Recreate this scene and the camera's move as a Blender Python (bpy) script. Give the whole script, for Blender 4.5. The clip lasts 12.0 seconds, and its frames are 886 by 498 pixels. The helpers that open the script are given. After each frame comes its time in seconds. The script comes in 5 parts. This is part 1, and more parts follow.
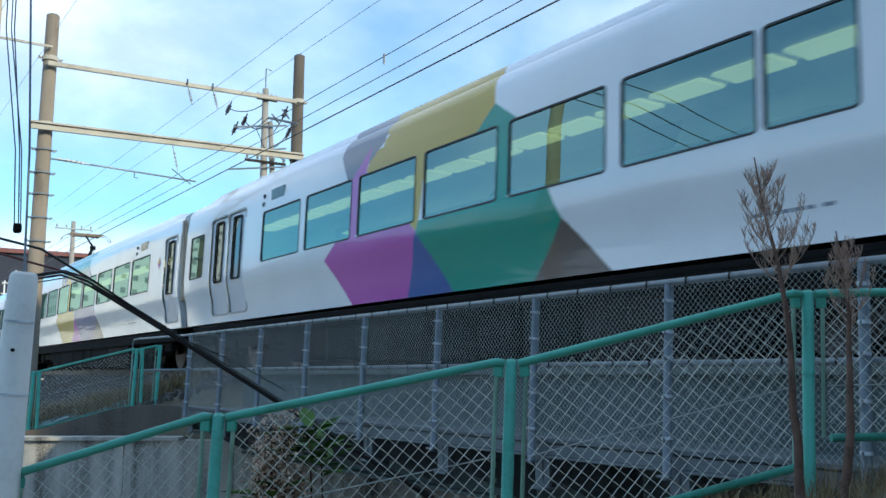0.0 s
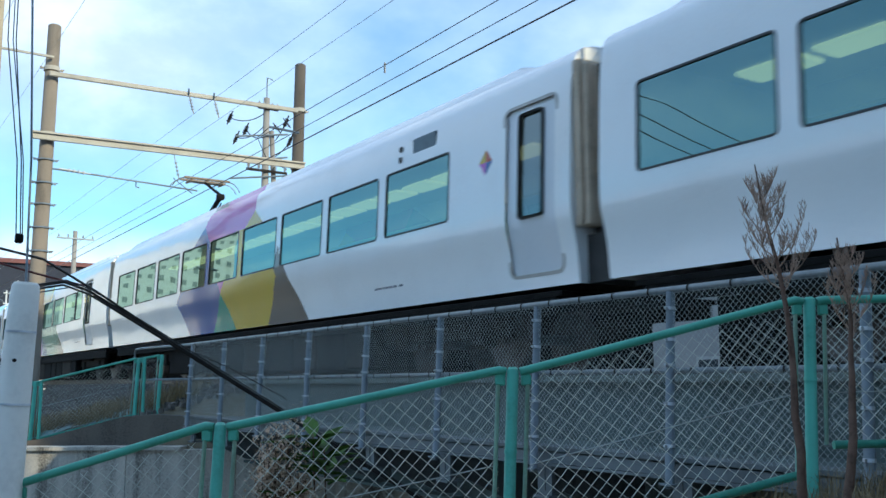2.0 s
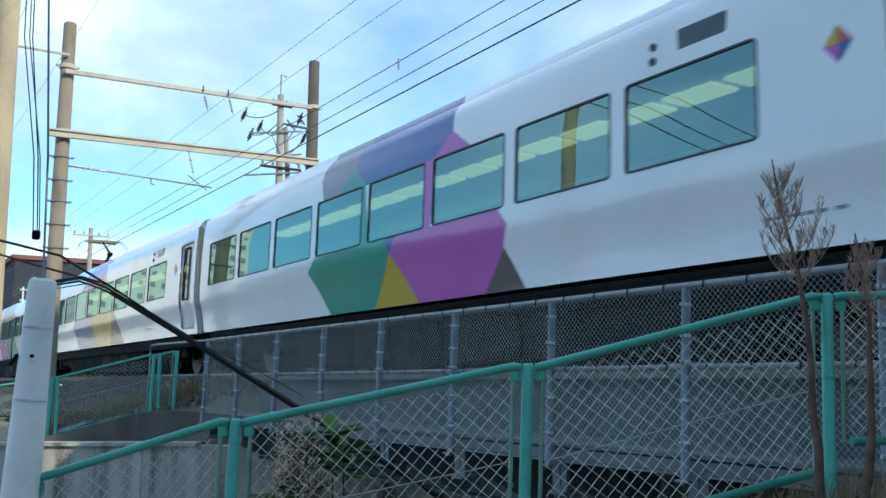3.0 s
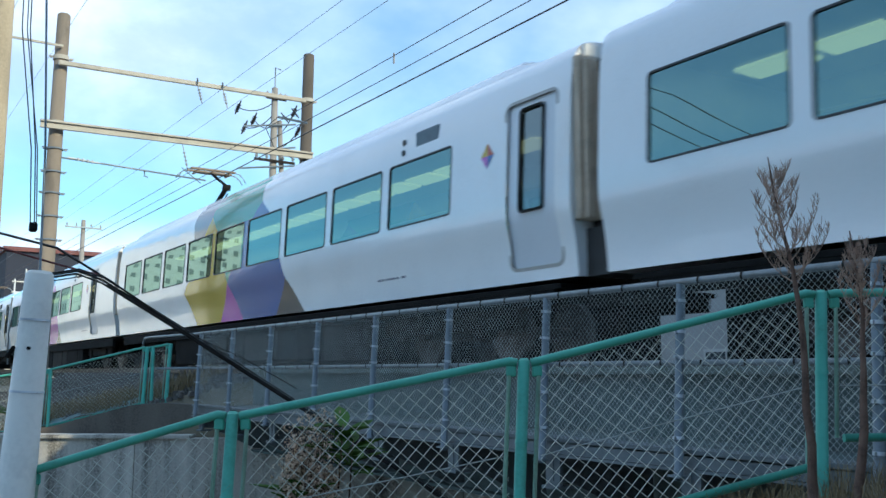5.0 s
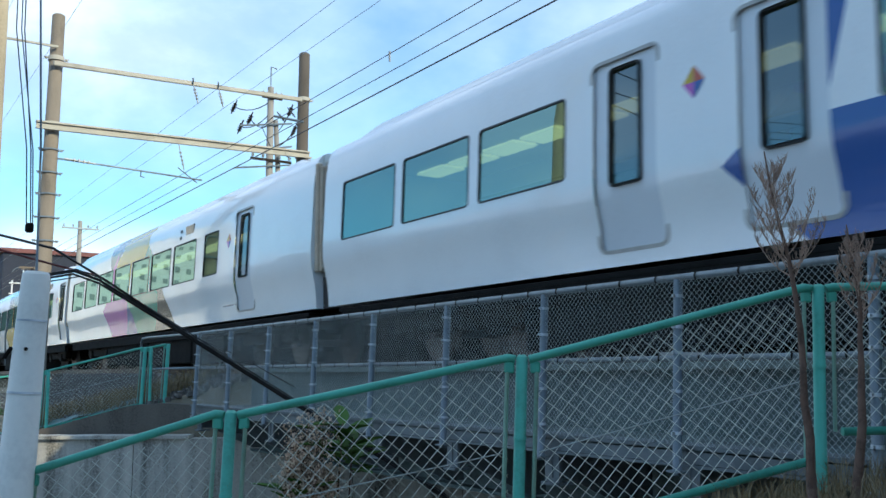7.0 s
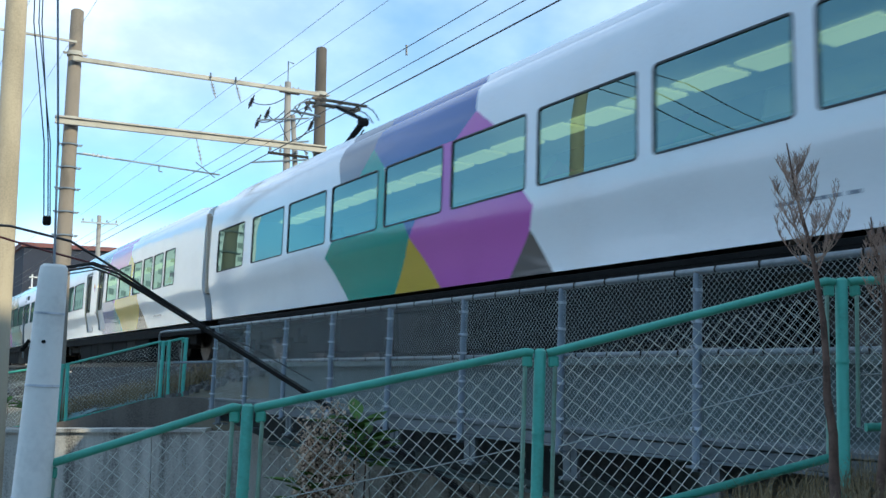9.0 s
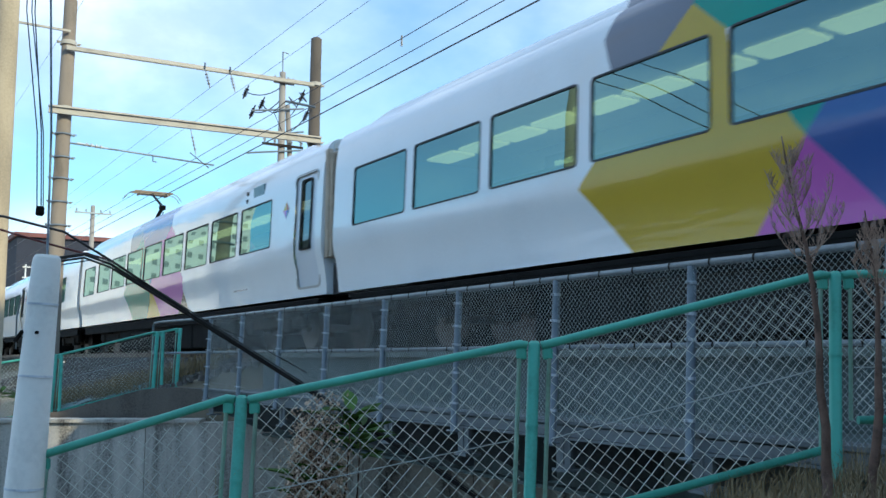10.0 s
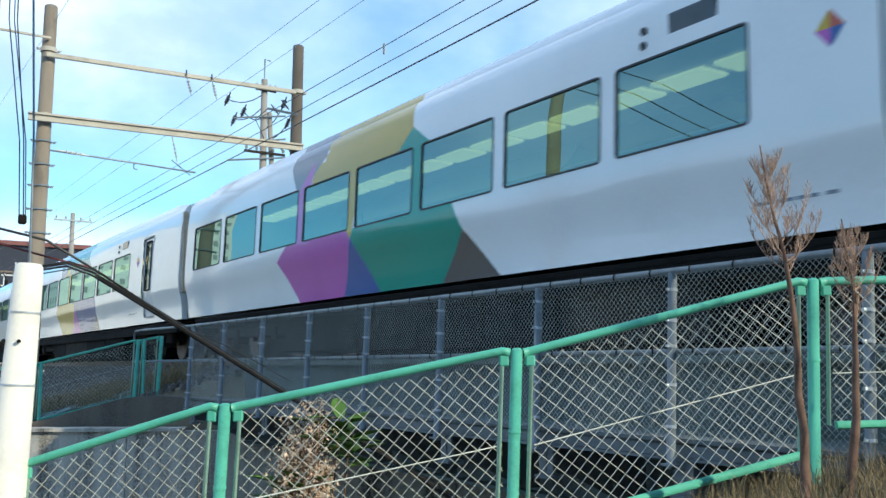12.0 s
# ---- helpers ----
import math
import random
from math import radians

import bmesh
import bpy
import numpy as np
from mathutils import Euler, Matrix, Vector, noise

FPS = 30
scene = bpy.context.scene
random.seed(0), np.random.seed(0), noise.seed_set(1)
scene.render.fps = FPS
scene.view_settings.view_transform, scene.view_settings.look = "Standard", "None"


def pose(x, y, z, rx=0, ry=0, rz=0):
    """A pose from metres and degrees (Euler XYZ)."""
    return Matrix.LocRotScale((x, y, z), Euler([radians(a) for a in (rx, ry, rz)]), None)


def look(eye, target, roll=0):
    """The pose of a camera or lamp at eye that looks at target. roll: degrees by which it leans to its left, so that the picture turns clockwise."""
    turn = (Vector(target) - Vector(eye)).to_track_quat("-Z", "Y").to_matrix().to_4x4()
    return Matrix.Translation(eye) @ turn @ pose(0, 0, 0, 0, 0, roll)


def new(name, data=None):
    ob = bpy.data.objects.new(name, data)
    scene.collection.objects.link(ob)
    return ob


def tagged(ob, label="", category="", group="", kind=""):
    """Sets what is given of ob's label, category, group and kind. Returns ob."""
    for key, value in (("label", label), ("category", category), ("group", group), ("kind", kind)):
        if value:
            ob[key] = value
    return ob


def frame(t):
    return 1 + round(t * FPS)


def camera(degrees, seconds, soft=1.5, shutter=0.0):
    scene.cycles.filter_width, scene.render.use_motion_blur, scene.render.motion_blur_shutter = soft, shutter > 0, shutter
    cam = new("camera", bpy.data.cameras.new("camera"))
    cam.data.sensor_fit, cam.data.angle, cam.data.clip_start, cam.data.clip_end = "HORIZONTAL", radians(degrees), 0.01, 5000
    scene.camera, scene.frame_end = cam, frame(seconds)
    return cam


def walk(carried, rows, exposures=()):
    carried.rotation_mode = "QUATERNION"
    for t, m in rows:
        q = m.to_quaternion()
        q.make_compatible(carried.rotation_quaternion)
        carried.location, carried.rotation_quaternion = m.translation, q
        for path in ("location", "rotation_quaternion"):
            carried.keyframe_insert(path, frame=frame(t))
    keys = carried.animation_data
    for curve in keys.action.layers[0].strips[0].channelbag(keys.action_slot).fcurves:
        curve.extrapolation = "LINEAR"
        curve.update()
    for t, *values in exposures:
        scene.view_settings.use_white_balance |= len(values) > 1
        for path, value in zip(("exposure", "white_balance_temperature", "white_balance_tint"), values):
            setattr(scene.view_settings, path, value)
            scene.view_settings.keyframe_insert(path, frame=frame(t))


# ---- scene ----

# camera: handheld, standing still, x to the right of the line, y along the line, z up
cam = camera(51.0, 12.0, soft=1.5, shutter=0.16)
PATH = [
    (0, 0.000, 0.000, 1.600, -33.30, 7.70, 0.00),
    (0.5, -0.006, -0.005, 1.603, -33.52, 7.53, -0.18),
    (1, -0.004, -0.009, 1.599, -34.35, 7.88, -0.21),
    (1.5, -0.008, -0.006, 1.603, -33.37, 8.10, 0.04),
    (2, 0.000, -0.004, 1.601, -33.17, 8.20, 0.23),
    (2.5, -0.001, 0.002, 1.601, -33.04, 8.15, 0.25),
    (3, -0.002, 0.005, 1.599, -32.33, 7.99, 0.17),
    (5, -0.028, 0.002, 1.600, -32.81, 7.64, -0.15),
    (5.5, -0.030, 0.009, 1.600, -32.81, 7.58, -0.13),
    (6, -0.032, 0.000, 1.599, -32.82, 7.48, 0.25),
    (6.5, -0.029, 0.001, 1.598, -33.00, 7.48, 0.43),
    (8.5, -0.014, 0.026, 1.591, -32.11, 7.52, 0.06),
    (9, -0.008, 0.037, 1.592, -31.88, 7.20, 0.19),
    (9.5, -0.002, 0.044, 1.591, -31.93, 6.88, 0.05),
    (10, -0.006, 0.040, 1.596, -32.24, 6.66, 0.03),
    (10.5, -0.005, 0.033, 1.597, -32.63, 6.66, 0.11),
    (11, -0.008, 0.033, 1.595, -33.03, 6.78, 0.07),
    (11.5, -0.016, 0.022, 1.597, -33.26, 6.93, 0.02),
    (12, -0.026, 0.017, 1.596, -33.32, 7.10, 0.24),
]
walk(cam, [(t, pose(x, y, z, 90 + p, r, w)) for t, x, y, z, w, p, r in PATH], exposures=[(0, 0.48, 5750, 4), (12, 0.52, 5750, 4)])

# ---- light ----
SUN_WAY = Vector((0.32, -0.84, 0.44)).normalized()   # towards the sun
SKY = 0.13
world = bpy.data.worlds.new("world")
scene.world = world
world.use_nodes = True
wn, wl = world.node_tree.nodes, world.node_tree.links
wn.clear()
w_out, w_bg, w_sky = wn.new("ShaderNodeOutputWorld"), wn.new("ShaderNodeBackground"), wn.new("ShaderNodeTexSky")
w_sky.sky_type, w_sky.sun_disc = "NISHITA", False
w_sky.sun_elevation = math.asin(SUN_WAY.z)
w_sky.sun_rotation = math.atan2(SUN_WAY.x, SUN_WAY.y)
w_sky.air_density, w_sky.dust_density, w_sky.ozone_density = 1.1, 0.3, 2.0
w_co, w_map = wn.new("ShaderNodeTexCoord"), wn.new("ShaderNodeMapping")
w_map.inputs["Scale"].default_value = (1.0, 1.0, 1.7)
w_map.inputs["Location"].default_value = (0.35, 0.1, 0.0)
w_n = wn.new("ShaderNodeTexNoise")
w_n.inputs["Scale"].default_value, w_n.inputs["Detail"].default_value, w_n.inputs["Roughness"].default_value = 1.7, 6.0, 0.48
w_r = wn.new("ShaderNodeValToRGB")
w_r.color_ramp.elements[0].position, w_r.color_ramp.elements[1].position = 0.24, 0.60
w_mix = wn.new("ShaderNodeMixRGB")
w_tone = wn.new("ShaderNodeMixRGB")       # grey-blue underside and bright edge of the cloud
w_tone.inputs["Color1"].default_value, w_tone.inputs["Color2"].default_value = (4.35, 5.05, 6.5, 1), (6.9, 7.4, 8.2, 1)
w_n2, w_r2 = wn.new("ShaderNodeTexNoise"), wn.new("ShaderNodeMapRange")
w_n2.inputs["Scale"].default_value, w_n2.inputs["Detail"].default_value, w_n2.inputs["Roughness"].default_value = 4.2, 7.0, 0.55
w_r2.interpolation_type = "SMOOTHSTEP"
w_r2.inputs["From Min"].default_value, w_r2.inputs["From Max"].default_value = 0.38, 0.62
wl.new(w_map.outputs["Vector"], w_n2.inputs["Vector"])
wl.new(w_n2.outputs["Fac"], w_r2.inputs["Value"])
wl.new(w_r2.outputs["Result"], w_tone.inputs["Fac"])
wl.new(w_tone.outputs["Color"], w_mix.inputs["Color2"])
wl.new(w_co.outputs["Generated"], w_map.inputs["Vector"])
wl.new(w_map.outputs["Vector"], w_n.inputs["Vector"])
wl.new(w_n.outputs["Fac"], w_r.inputs["Fac"])
# cloud weighted towards the camera's heading, so less light comes from behind
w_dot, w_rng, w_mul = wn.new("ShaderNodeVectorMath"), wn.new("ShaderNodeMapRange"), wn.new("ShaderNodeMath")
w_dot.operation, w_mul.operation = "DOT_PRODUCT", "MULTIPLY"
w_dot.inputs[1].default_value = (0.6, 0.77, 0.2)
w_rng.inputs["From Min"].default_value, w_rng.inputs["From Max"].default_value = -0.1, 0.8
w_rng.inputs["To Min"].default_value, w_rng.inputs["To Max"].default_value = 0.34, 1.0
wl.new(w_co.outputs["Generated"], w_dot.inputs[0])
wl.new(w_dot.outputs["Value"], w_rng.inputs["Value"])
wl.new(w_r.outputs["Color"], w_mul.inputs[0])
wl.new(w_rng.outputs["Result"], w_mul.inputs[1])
w_sep, w_hi, w_lo, w_sum = wn.new("ShaderNodeSeparateXYZ"), wn.new("ShaderNodeMapRange"), wn.new("ShaderNodeMapRange"), wn.new("ShaderNodeMath")
w_hi.interpolation_type = w_lo.interpolation_type = "SMOOTHSTEP"
w_hi.inputs["From Min"].default_value, w_hi.inputs["From Max"].default_value = 0.15, 0.36      # high cloud
w_hi.inputs["To Min"].default_value = 0.18
w_lo.inputs["From Min"].default_value, w_lo.inputs["From Max"].default_value = 0.17, 0.10      # bright bank at the horizon
w_sum.operation, w_sum.use_clamp = "MULTIPLY_ADD", True
wl.new(w_co.outputs["Generated"], w_sep.inputs[0])
wl.new(w_sep.outputs["Z"], w_hi.inputs["Value"])
wl.new(w_sep.outputs["Z"], w_lo.inputs["Value"])
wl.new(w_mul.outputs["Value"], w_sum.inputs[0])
wl.new(w_hi.outputs["Result"], w_sum.inputs[1])
wl.new(w_lo.outputs["Result"], w_sum.inputs[2])
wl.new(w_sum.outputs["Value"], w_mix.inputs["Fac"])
w_tint = wn.new("ShaderNodeMixRGB")
w_tint.blend_type, w_tint.inputs["Fac"].default_value = "MULTIPLY", 1.0
w_tint.inputs["Color2"].default_value = (0.68, 1.04, 1.12, 1)
wl.new(w_sky.outputs["Color"], w_tint.inputs["Color1"])
wl.new(w_tint.outputs["Color"], w_mix.inputs["Color1"])
wl.new(w_mix.outputs["Color"], w_bg.inputs["Color"])
w_bg.inputs["Strength"].default_value = SKY
wl.new(w_bg.outputs["Background"], w_out.inputs["Surface"])

sun = new("sun", bpy.data.lights.new("sun", "SUN"))
sun.data.energy, sun.data.angle, sun.data.color = 3.5, radians(0.6), (1.0, 0.84, 0.58)
sun.matrix_world = look(SUN_WAY * 100, (0, 0, 0))


# ---- materials ----
def material(name, color, rough=0.6, metal=0.0, vary=0.15, scale=6.0, fine=60.0, bump=0.0, tint=None, coat=0.0, streaks=0.0, spec=0.5):
    """Principled surface with variation at two scales, fine relief and, if asked, vertical streaks."""
    m = bpy.data.materials.new(name)
    m.use_nodes = True
    n, l = m.node_tree.nodes, m.node_tree.links
    b = n["Principled BSDF"]
    b.inputs["Roughness"].default_value, b.inputs["Metallic"].default_value = rough, metal
    b.inputs["Coat Weight"].default_value, b.inputs["Specular IOR Level"].default_value = coat, spec
    b.inputs["Coat Roughness"].default_value, b.inputs["Coat IOR"].default_value = 0.03, 1.52
    co = n.new("ShaderNodeTexCoord")
    big, small = n.new("ShaderNodeTexNoise"), n.new("ShaderNodeTexNoise")
    big.inputs["Scale"].default_value, big.inputs["Detail"].default_value = scale, 6
    small.inputs["Scale"].default_value, small.inputs["Detail"].default_value = fine, 4
    if streaks:
        mp = n.new("ShaderNodeMapping")
        mp.inputs["Scale"].default_value = (1, 1, streaks)
        l.new(co.outputs["Object"], mp.inputs["Vector"])
        l.new(mp.outputs["Vector"], big.inputs["Vector"])
    else:
        l.new(co.outputs["Object"], big.inputs["Vector"])
    l.new(co.outputs["Object"], small.inputs["Vector"])
    add = n.new("ShaderNodeMath")
    add.operation = "MULTIPLY_ADD"
    add.inputs[1].default_value = 0.4
    l.new(small.outputs["Fac"], add.inputs[0])
    l.new(big.outputs["Fac"], add.inputs[2])
    ramp = n.new("ShaderNodeValToRGB")
    c2 = tint or tuple(c * (1 - vary * 2.2) for c in color)
    c3 = tuple(min(1, c * (1 + vary)) for c in color)
    ramp.color_ramp.elements[0].position, ramp.color_ramp.elements[0].color = 0.45, (*c2, 1)
    ramp.color_ramp.elements[1].position, ramp.color_ramp.elements[1].color = 0.95, (*c3, 1)
    e = ramp.color_ramp.elements.new(0.68)
    e.color = (*color, 1)
    l.new(add.outputs[0], ramp.inputs["Fac"])
    l.new(ramp.outputs["Color"], b.inputs["Base Color"])
    if bump:
        bp = n.new("ShaderNodeBump")
        bp.inputs["Strength"].default_value, bp.inputs["Distance"].default_value = min(1, bump), 0.02
        l.new(add.outputs[0], bp.inputs["Height"])
        l.new(bp.outputs["Normal"], b.inputs["Normal"])
    return m


def glass(name, tint, ior=1.5, rough=0.0, sheen=(0.56, 0.87, 0.86)):
    m = bpy.data.materials.new(name)
    m.use_nodes = True
    n, l = m.node_tree.nodes, m.node_tree.links
    n.clear()
    out, mix, tr, gl, fr = (n.new(k) for k in ("ShaderNodeOutputMaterial", "ShaderNodeMixShader", "ShaderNodeBsdfTransparent", "ShaderNodeBsdfGlossy", "ShaderNodeFresnel"))
    tr.inputs["Color"].default_value = (*tint, 1)
    gl.inputs["Roughness"].default_value = rough
    gl.inputs["Color"].default_value = (*sheen, 1)
    fr.inputs["IOR"].default_value = ior
    l.new(fr.outputs["Fac"], mix.inputs["Fac"])
    l.new(tr.outputs["BSDF"], mix.inputs[1])
    l.new(gl.outputs["BSDF"], mix.inputs[2])
    l.new(mix.outputs["Shader"], out.inputs["Surface"])
    return m


def glow(name, color, strength):
    m = bpy.data.materials.new(name)
    m.use_nodes = True
    b = m.node_tree.nodes["Principled BSDF"]
    b.inputs["Base Color"].default_value = (*color, 1)
    b.inputs["Emission Color"].default_value = (*color, 1)
    b.inputs["Emission Strength"].default_value = strength
    return m


def car_paint(name, color, coat=0.6):
    m = material(name, color, rough=0.25, vary=0.03, scale=0.7, fine=30, coat=coat, spec=0.2)
    n, l = m.node_tree.nodes, m.node_tree.links
    b = n["Principled BSDF"]
    b.inputs["Coat Roughness"].default_value = 0.075
    co, mp, wave, bp = n.new("ShaderNodeTexCoord"), n.new("ShaderNodeMapping"), n.new("ShaderNodeTexNoise"), n.new("ShaderNodeBump")
    mp.inputs["Scale"].default_value = (1.0, 0.5, 2.6)       # slightly wavy sheet metal
    wave.inputs["Scale"].default_value, wave.inputs["Detail"].default_value = 1.5, 2.0
    bp.inputs["Strength"].default_value, bp.inputs["Distance"].default_value = 1.0, 0.011
    l.new(co.outputs["Object"], mp.inputs["Vector"])
    l.new(mp.outputs["Vector"], wave.inputs["Vector"])
    l.new(wave.outputs["Fac"], bp.inputs["Height"])
    l.new(bp.outputs["Normal"], b.inputs["Coat Normal"])
    return m


WHITE = car_paint("white_paint", (0.87, 0.88, 0.885), 0.85)
MAGENTA = car_paint("magenta_paint", (0.52, 0.11, 0.46))
TEAL = car_paint("teal_paint", (0.006, 0.31, 0.225))
YELLOW = car_paint("yellow_paint", (0.57, 0.39, 0.03))
BLUE = car_paint("blue_paint", (0.045, 0.115, 0.36))
DARK = car_paint("dark_grey_paint", (0.115, 0.10, 0.092))
GREY = car_paint("grey_paint", (0.20, 0.205, 0.245))
DOOR_PAINT = car_paint("door_paint", (0.68, 0.71, 0.75))
RUBBER = material("rubber", (0.04, 0.043, 0.046), 0.6, vary=0.2)
SILL_GREY = material("door_frame_grey", (0.36, 0.35, 0.33), 0.4, 0.3, vary=0.1)
TRAIN_GLASS = glass("tinted_glass", (0.19, 0.31, 0.28), 3.0)
DARK_GLASS = glass("dark_door_glass", (0.10, 0.13, 0.135), 2.6, sheen=(0.62, 0.74, 0.78))
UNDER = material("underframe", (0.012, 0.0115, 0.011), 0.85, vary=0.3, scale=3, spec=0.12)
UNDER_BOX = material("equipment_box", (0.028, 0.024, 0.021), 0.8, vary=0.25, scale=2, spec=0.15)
PAN_HEAD = material("worn_brown_strip", (0.19, 0.145, 0.10), 0.6, 0.2, vary=0.3, scale=10)
# pale colour standing in for the glint at the carriage ends
GLINT_CAP = material("glint_cap_paint", (0.85, 0.83, 0.77), 0.3, 0.0, vary=0.08, scale=6)
STEEL = material("wheel_steel", (0.12, 0.10, 0.09), 0.5, 0.7, vary=0.3)
BELLOWS = material("bellows", (0.56, 0.45, 0.335), 0.75, vary=0.15, scale=4)
BELLOWS_DARK = material("bellows_dark", (0.05, 0.047, 0.045), 0.8, vary=0.15, scale=4)
LINING = material("cabin_lining", (0.55, 0.56, 0.52), 0.6, vary=0.05, scale=2)
LIGHT_STRIP = glow("light_strip", (1.0, 0.84, 0.40), 0.85)
GALV = material("galvanised_steel", (0.20, 0.232, 0.255), 0.45, 0.35, vary=0.14, scale=9, fine=80, bump=0.1)
CLAMP = material("zinc_clamp", (0.50, 0.53, 0.55), 0.35, 0.5, vary=0.15, scale=20)
WIRE = material("mesh_wire", (0.50, 0.54, 0.53), 0.5, 0.1, vary=0.12)
GREEN = material("green_coated_pipe", (0.10, 0.41, 0.305), 0.45, vary=0.10, scale=5, fine=50, tint=(0.07, 0.30, 0.22))
PALE_GREEN = material("faded_green_pipe", (0.46, 0.72, 0.63), 0.5, vary=0.12, scale=5)
GREEN_WIRE = material("green_grey_wire", (0.62, 0.63, 0.55), 0.5, 0.1, vary=0.15)
GIRDER = material("girder_paint", (0.14, 0.16, 0.17), 0.55, vary=0.16, scale=1.5, fine=30, bump=0.15, streaks=0.3)
GIRDER_FACE = material("girder_plate", (0.095, 0.125, 0.12), 0.65, vary=0.2, scale=1.2, fine=25, bump=0.2, streaks=0.25)
CONCRETE = material("stained_concrete", (0.47, 0.44, 0.39), 0.9, vary=0.36, scale=3.6, fine=30, bump=0.4, streaks=0.12)
CONCRETE_DARK = material("old_concrete", (0.14, 0.12, 0.10), 0.9, vary=0.3, scale=1.6, fine=30, bump=0.4, streaks=0.2)
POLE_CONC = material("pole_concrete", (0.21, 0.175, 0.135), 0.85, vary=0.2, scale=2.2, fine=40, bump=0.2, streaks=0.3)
POLE_PALE = material("pale_pole_concrete", (0.27, 0.25, 0.225), 0.85, vary=0.15, scale=2, fine=40, streaks=0.3)
POLE_TAN = material("buff_pole", (0.38, 0.32, 0.22), 0.8, vary=0.15, scale=2, fine=40, bump=0.15, streaks=0.3)
# far portal mast: POLE_CONC with a darker base colour
POLE_DARK = material("dark_pole_concrete", (0.09, 0.075, 0.06), 0.85, vary=0.22, scale=2.2, fine=40, bump=0.2, streaks=0.3)
BEAM_PAINT = material("beam_paint", (0.37, 0.345, 0.29), 0.6, vary=0.12, scale=2, fine=30)
PALE_POLE = material("pale_plastic_sleeve", (0.76, 0.735, 0.66), 0.5, vary=0.07, scale=4, fine=40)
BLACK_CABLE = material("black_cable", (0.02, 0.02, 0.022), 0.45, vary=0.2)
RED_CABLE = material("red_cable", (0.14, 0.03, 0.03), 0.5, vary=0.2)
COPPER = material("contact_wire", (0.05, 0.045, 0.045), 0.5, 0.5, vary=0.2)
PORCELAIN = material("porcelain", (0.62, 0.62, 0.60), 0.25, vary=0.05)
DARK_INSUL = material("dark_insulator", (0.05, 0.04, 0.04), 0.3, vary=0.1)
GROUND = material("bare_ground", (0.20, 0.17, 0.12), 0.95, vary=0.3, scale=1.2, fine=25, bump=0.6, tint=(0.10, 0.11, 0.05))
STONE = material("gravel", (0.16, 0.145, 0.13), 0.9, vary=0.3, scale=9, fine=60)
DRY = material("dry_stalk", (0.64, 0.48, 0.36), 0.9, vary=0.3, scale=9)
TWIG = material("brown_twig", (0.15, 0.09, 0.065), 0.85, vary=0.25, scale=12)
TWIG_TIP = material("pale_twig_tips", (0.42, 0.29, 0.22), 0.85, vary=0.25, scale=12)
LEAF = material("green_leaf", (0.07, 0.14, 0.028), 0.7, vary=0.3, scale=9, spec=0.15)
GRASS = material("dry_grass", (0.25, 0.19, 0.10), 0.85, vary=0.3, scale=4)
WALL_CREAM = material("cream_render", (0.92, 0.88, 0.81), 0.8, vary=0.06, scale=1)
WALL_GREY = material("grey_render", (0.42, 0.41, 0.40), 0.85, vary=0.1, scale=0.7)
WALL_NAVY = material("navy_cladding", (0.018, 0.023, 0.04), 0.8, vary=0.12, scale=1)
MOSS = material("mossy_flange", (0.165, 0.185, 0.165), 0.9, vary=0.3, scale=3, fine=25, bump=0.5, tint=(0.11, 0.125, 0.08))
ROOF_RED = material("red_brown_roof", (0.15, 0.05, 0.045), 0.7, vary=0.2, scale=2)
# lighter pane colour, washes out window contrast in the block's reflection
PANE_PALE = material("pale_pane", (0.30, 0.31, 0.30), 0.3, vary=0.15)
PANE_DARK = material("house_pane", (0.07, 0.08, 0.09), 0.08, vary=0.1)
SHEET = material("turquoise_sheet", (0.20, 0.38, 0.40), 0.5, vary=0.12, scale=3, fine=30, bump=0.2)
HILL = material("far_hill", (0.05, 0.065, 0.075), 0.95, vary=0.3, scale=0.02, fine=0.2)


# ---- building helpers ----
def thing(name, label, category, group="", kind="", m=None):
    ob = new(name)
    ob.empty_display_size = 0.2
    if m is not None:
        ob.matrix_basis = m
    return tagged(ob, label, category, group, kind)


def as_mesh(name, bm, mats, smooth=False):
    me = bpy.data.meshes.new(name)
    bm.normal_update()
    bm.to_mesh(me)
    bm.free()
    for m in (mats if isinstance(mats, (list, tuple)) else [mats]):
        me.materials.append(m)
    if smooth:
        me.polygons.foreach_set("use_smooth", [True] * len(me.polygons))
    return me


def part(name, bm, mats, parent, label="", m=None, smooth=False):
    me = bm if isinstance(bm, bpy.types.Mesh) else as_mesh(name, bm, mats, smooth)
    ob = new(name, me)
    ob.parent = parent
    if m is not None:
        ob.matrix_basis = m
    return tagged(ob, label)


def solo(name, bm, mats, label, category, group="", kind="", smooth=False):
    return tagged(new(name, as_mesh(name, bm, mats, smooth)), label, category, group, kind)


def box(bm, x0, y0, z0, x1, y1, z1, bevel=0.0, mi=0):
    v = [bm.verts.new((x, y, z)) for x in (x0, x1) for y in (y0, y1) for z in (z0, z1)]
    fs = [bm.faces.new([v[i] for i in q]) for q in ((0, 1, 3, 2), (4, 6, 7, 5), (0, 4, 5, 1), (2, 3, 7, 6), (0, 2, 6, 4), (1, 5, 7, 3))]
    for f in fs:
        f.material_index = mi
    if bevel:
        edges = list({e for f in fs for e in f.edges})
        bmesh.ops.bevel(bm, geom=edges, offset=bevel, segments=1, affect="EDGES")


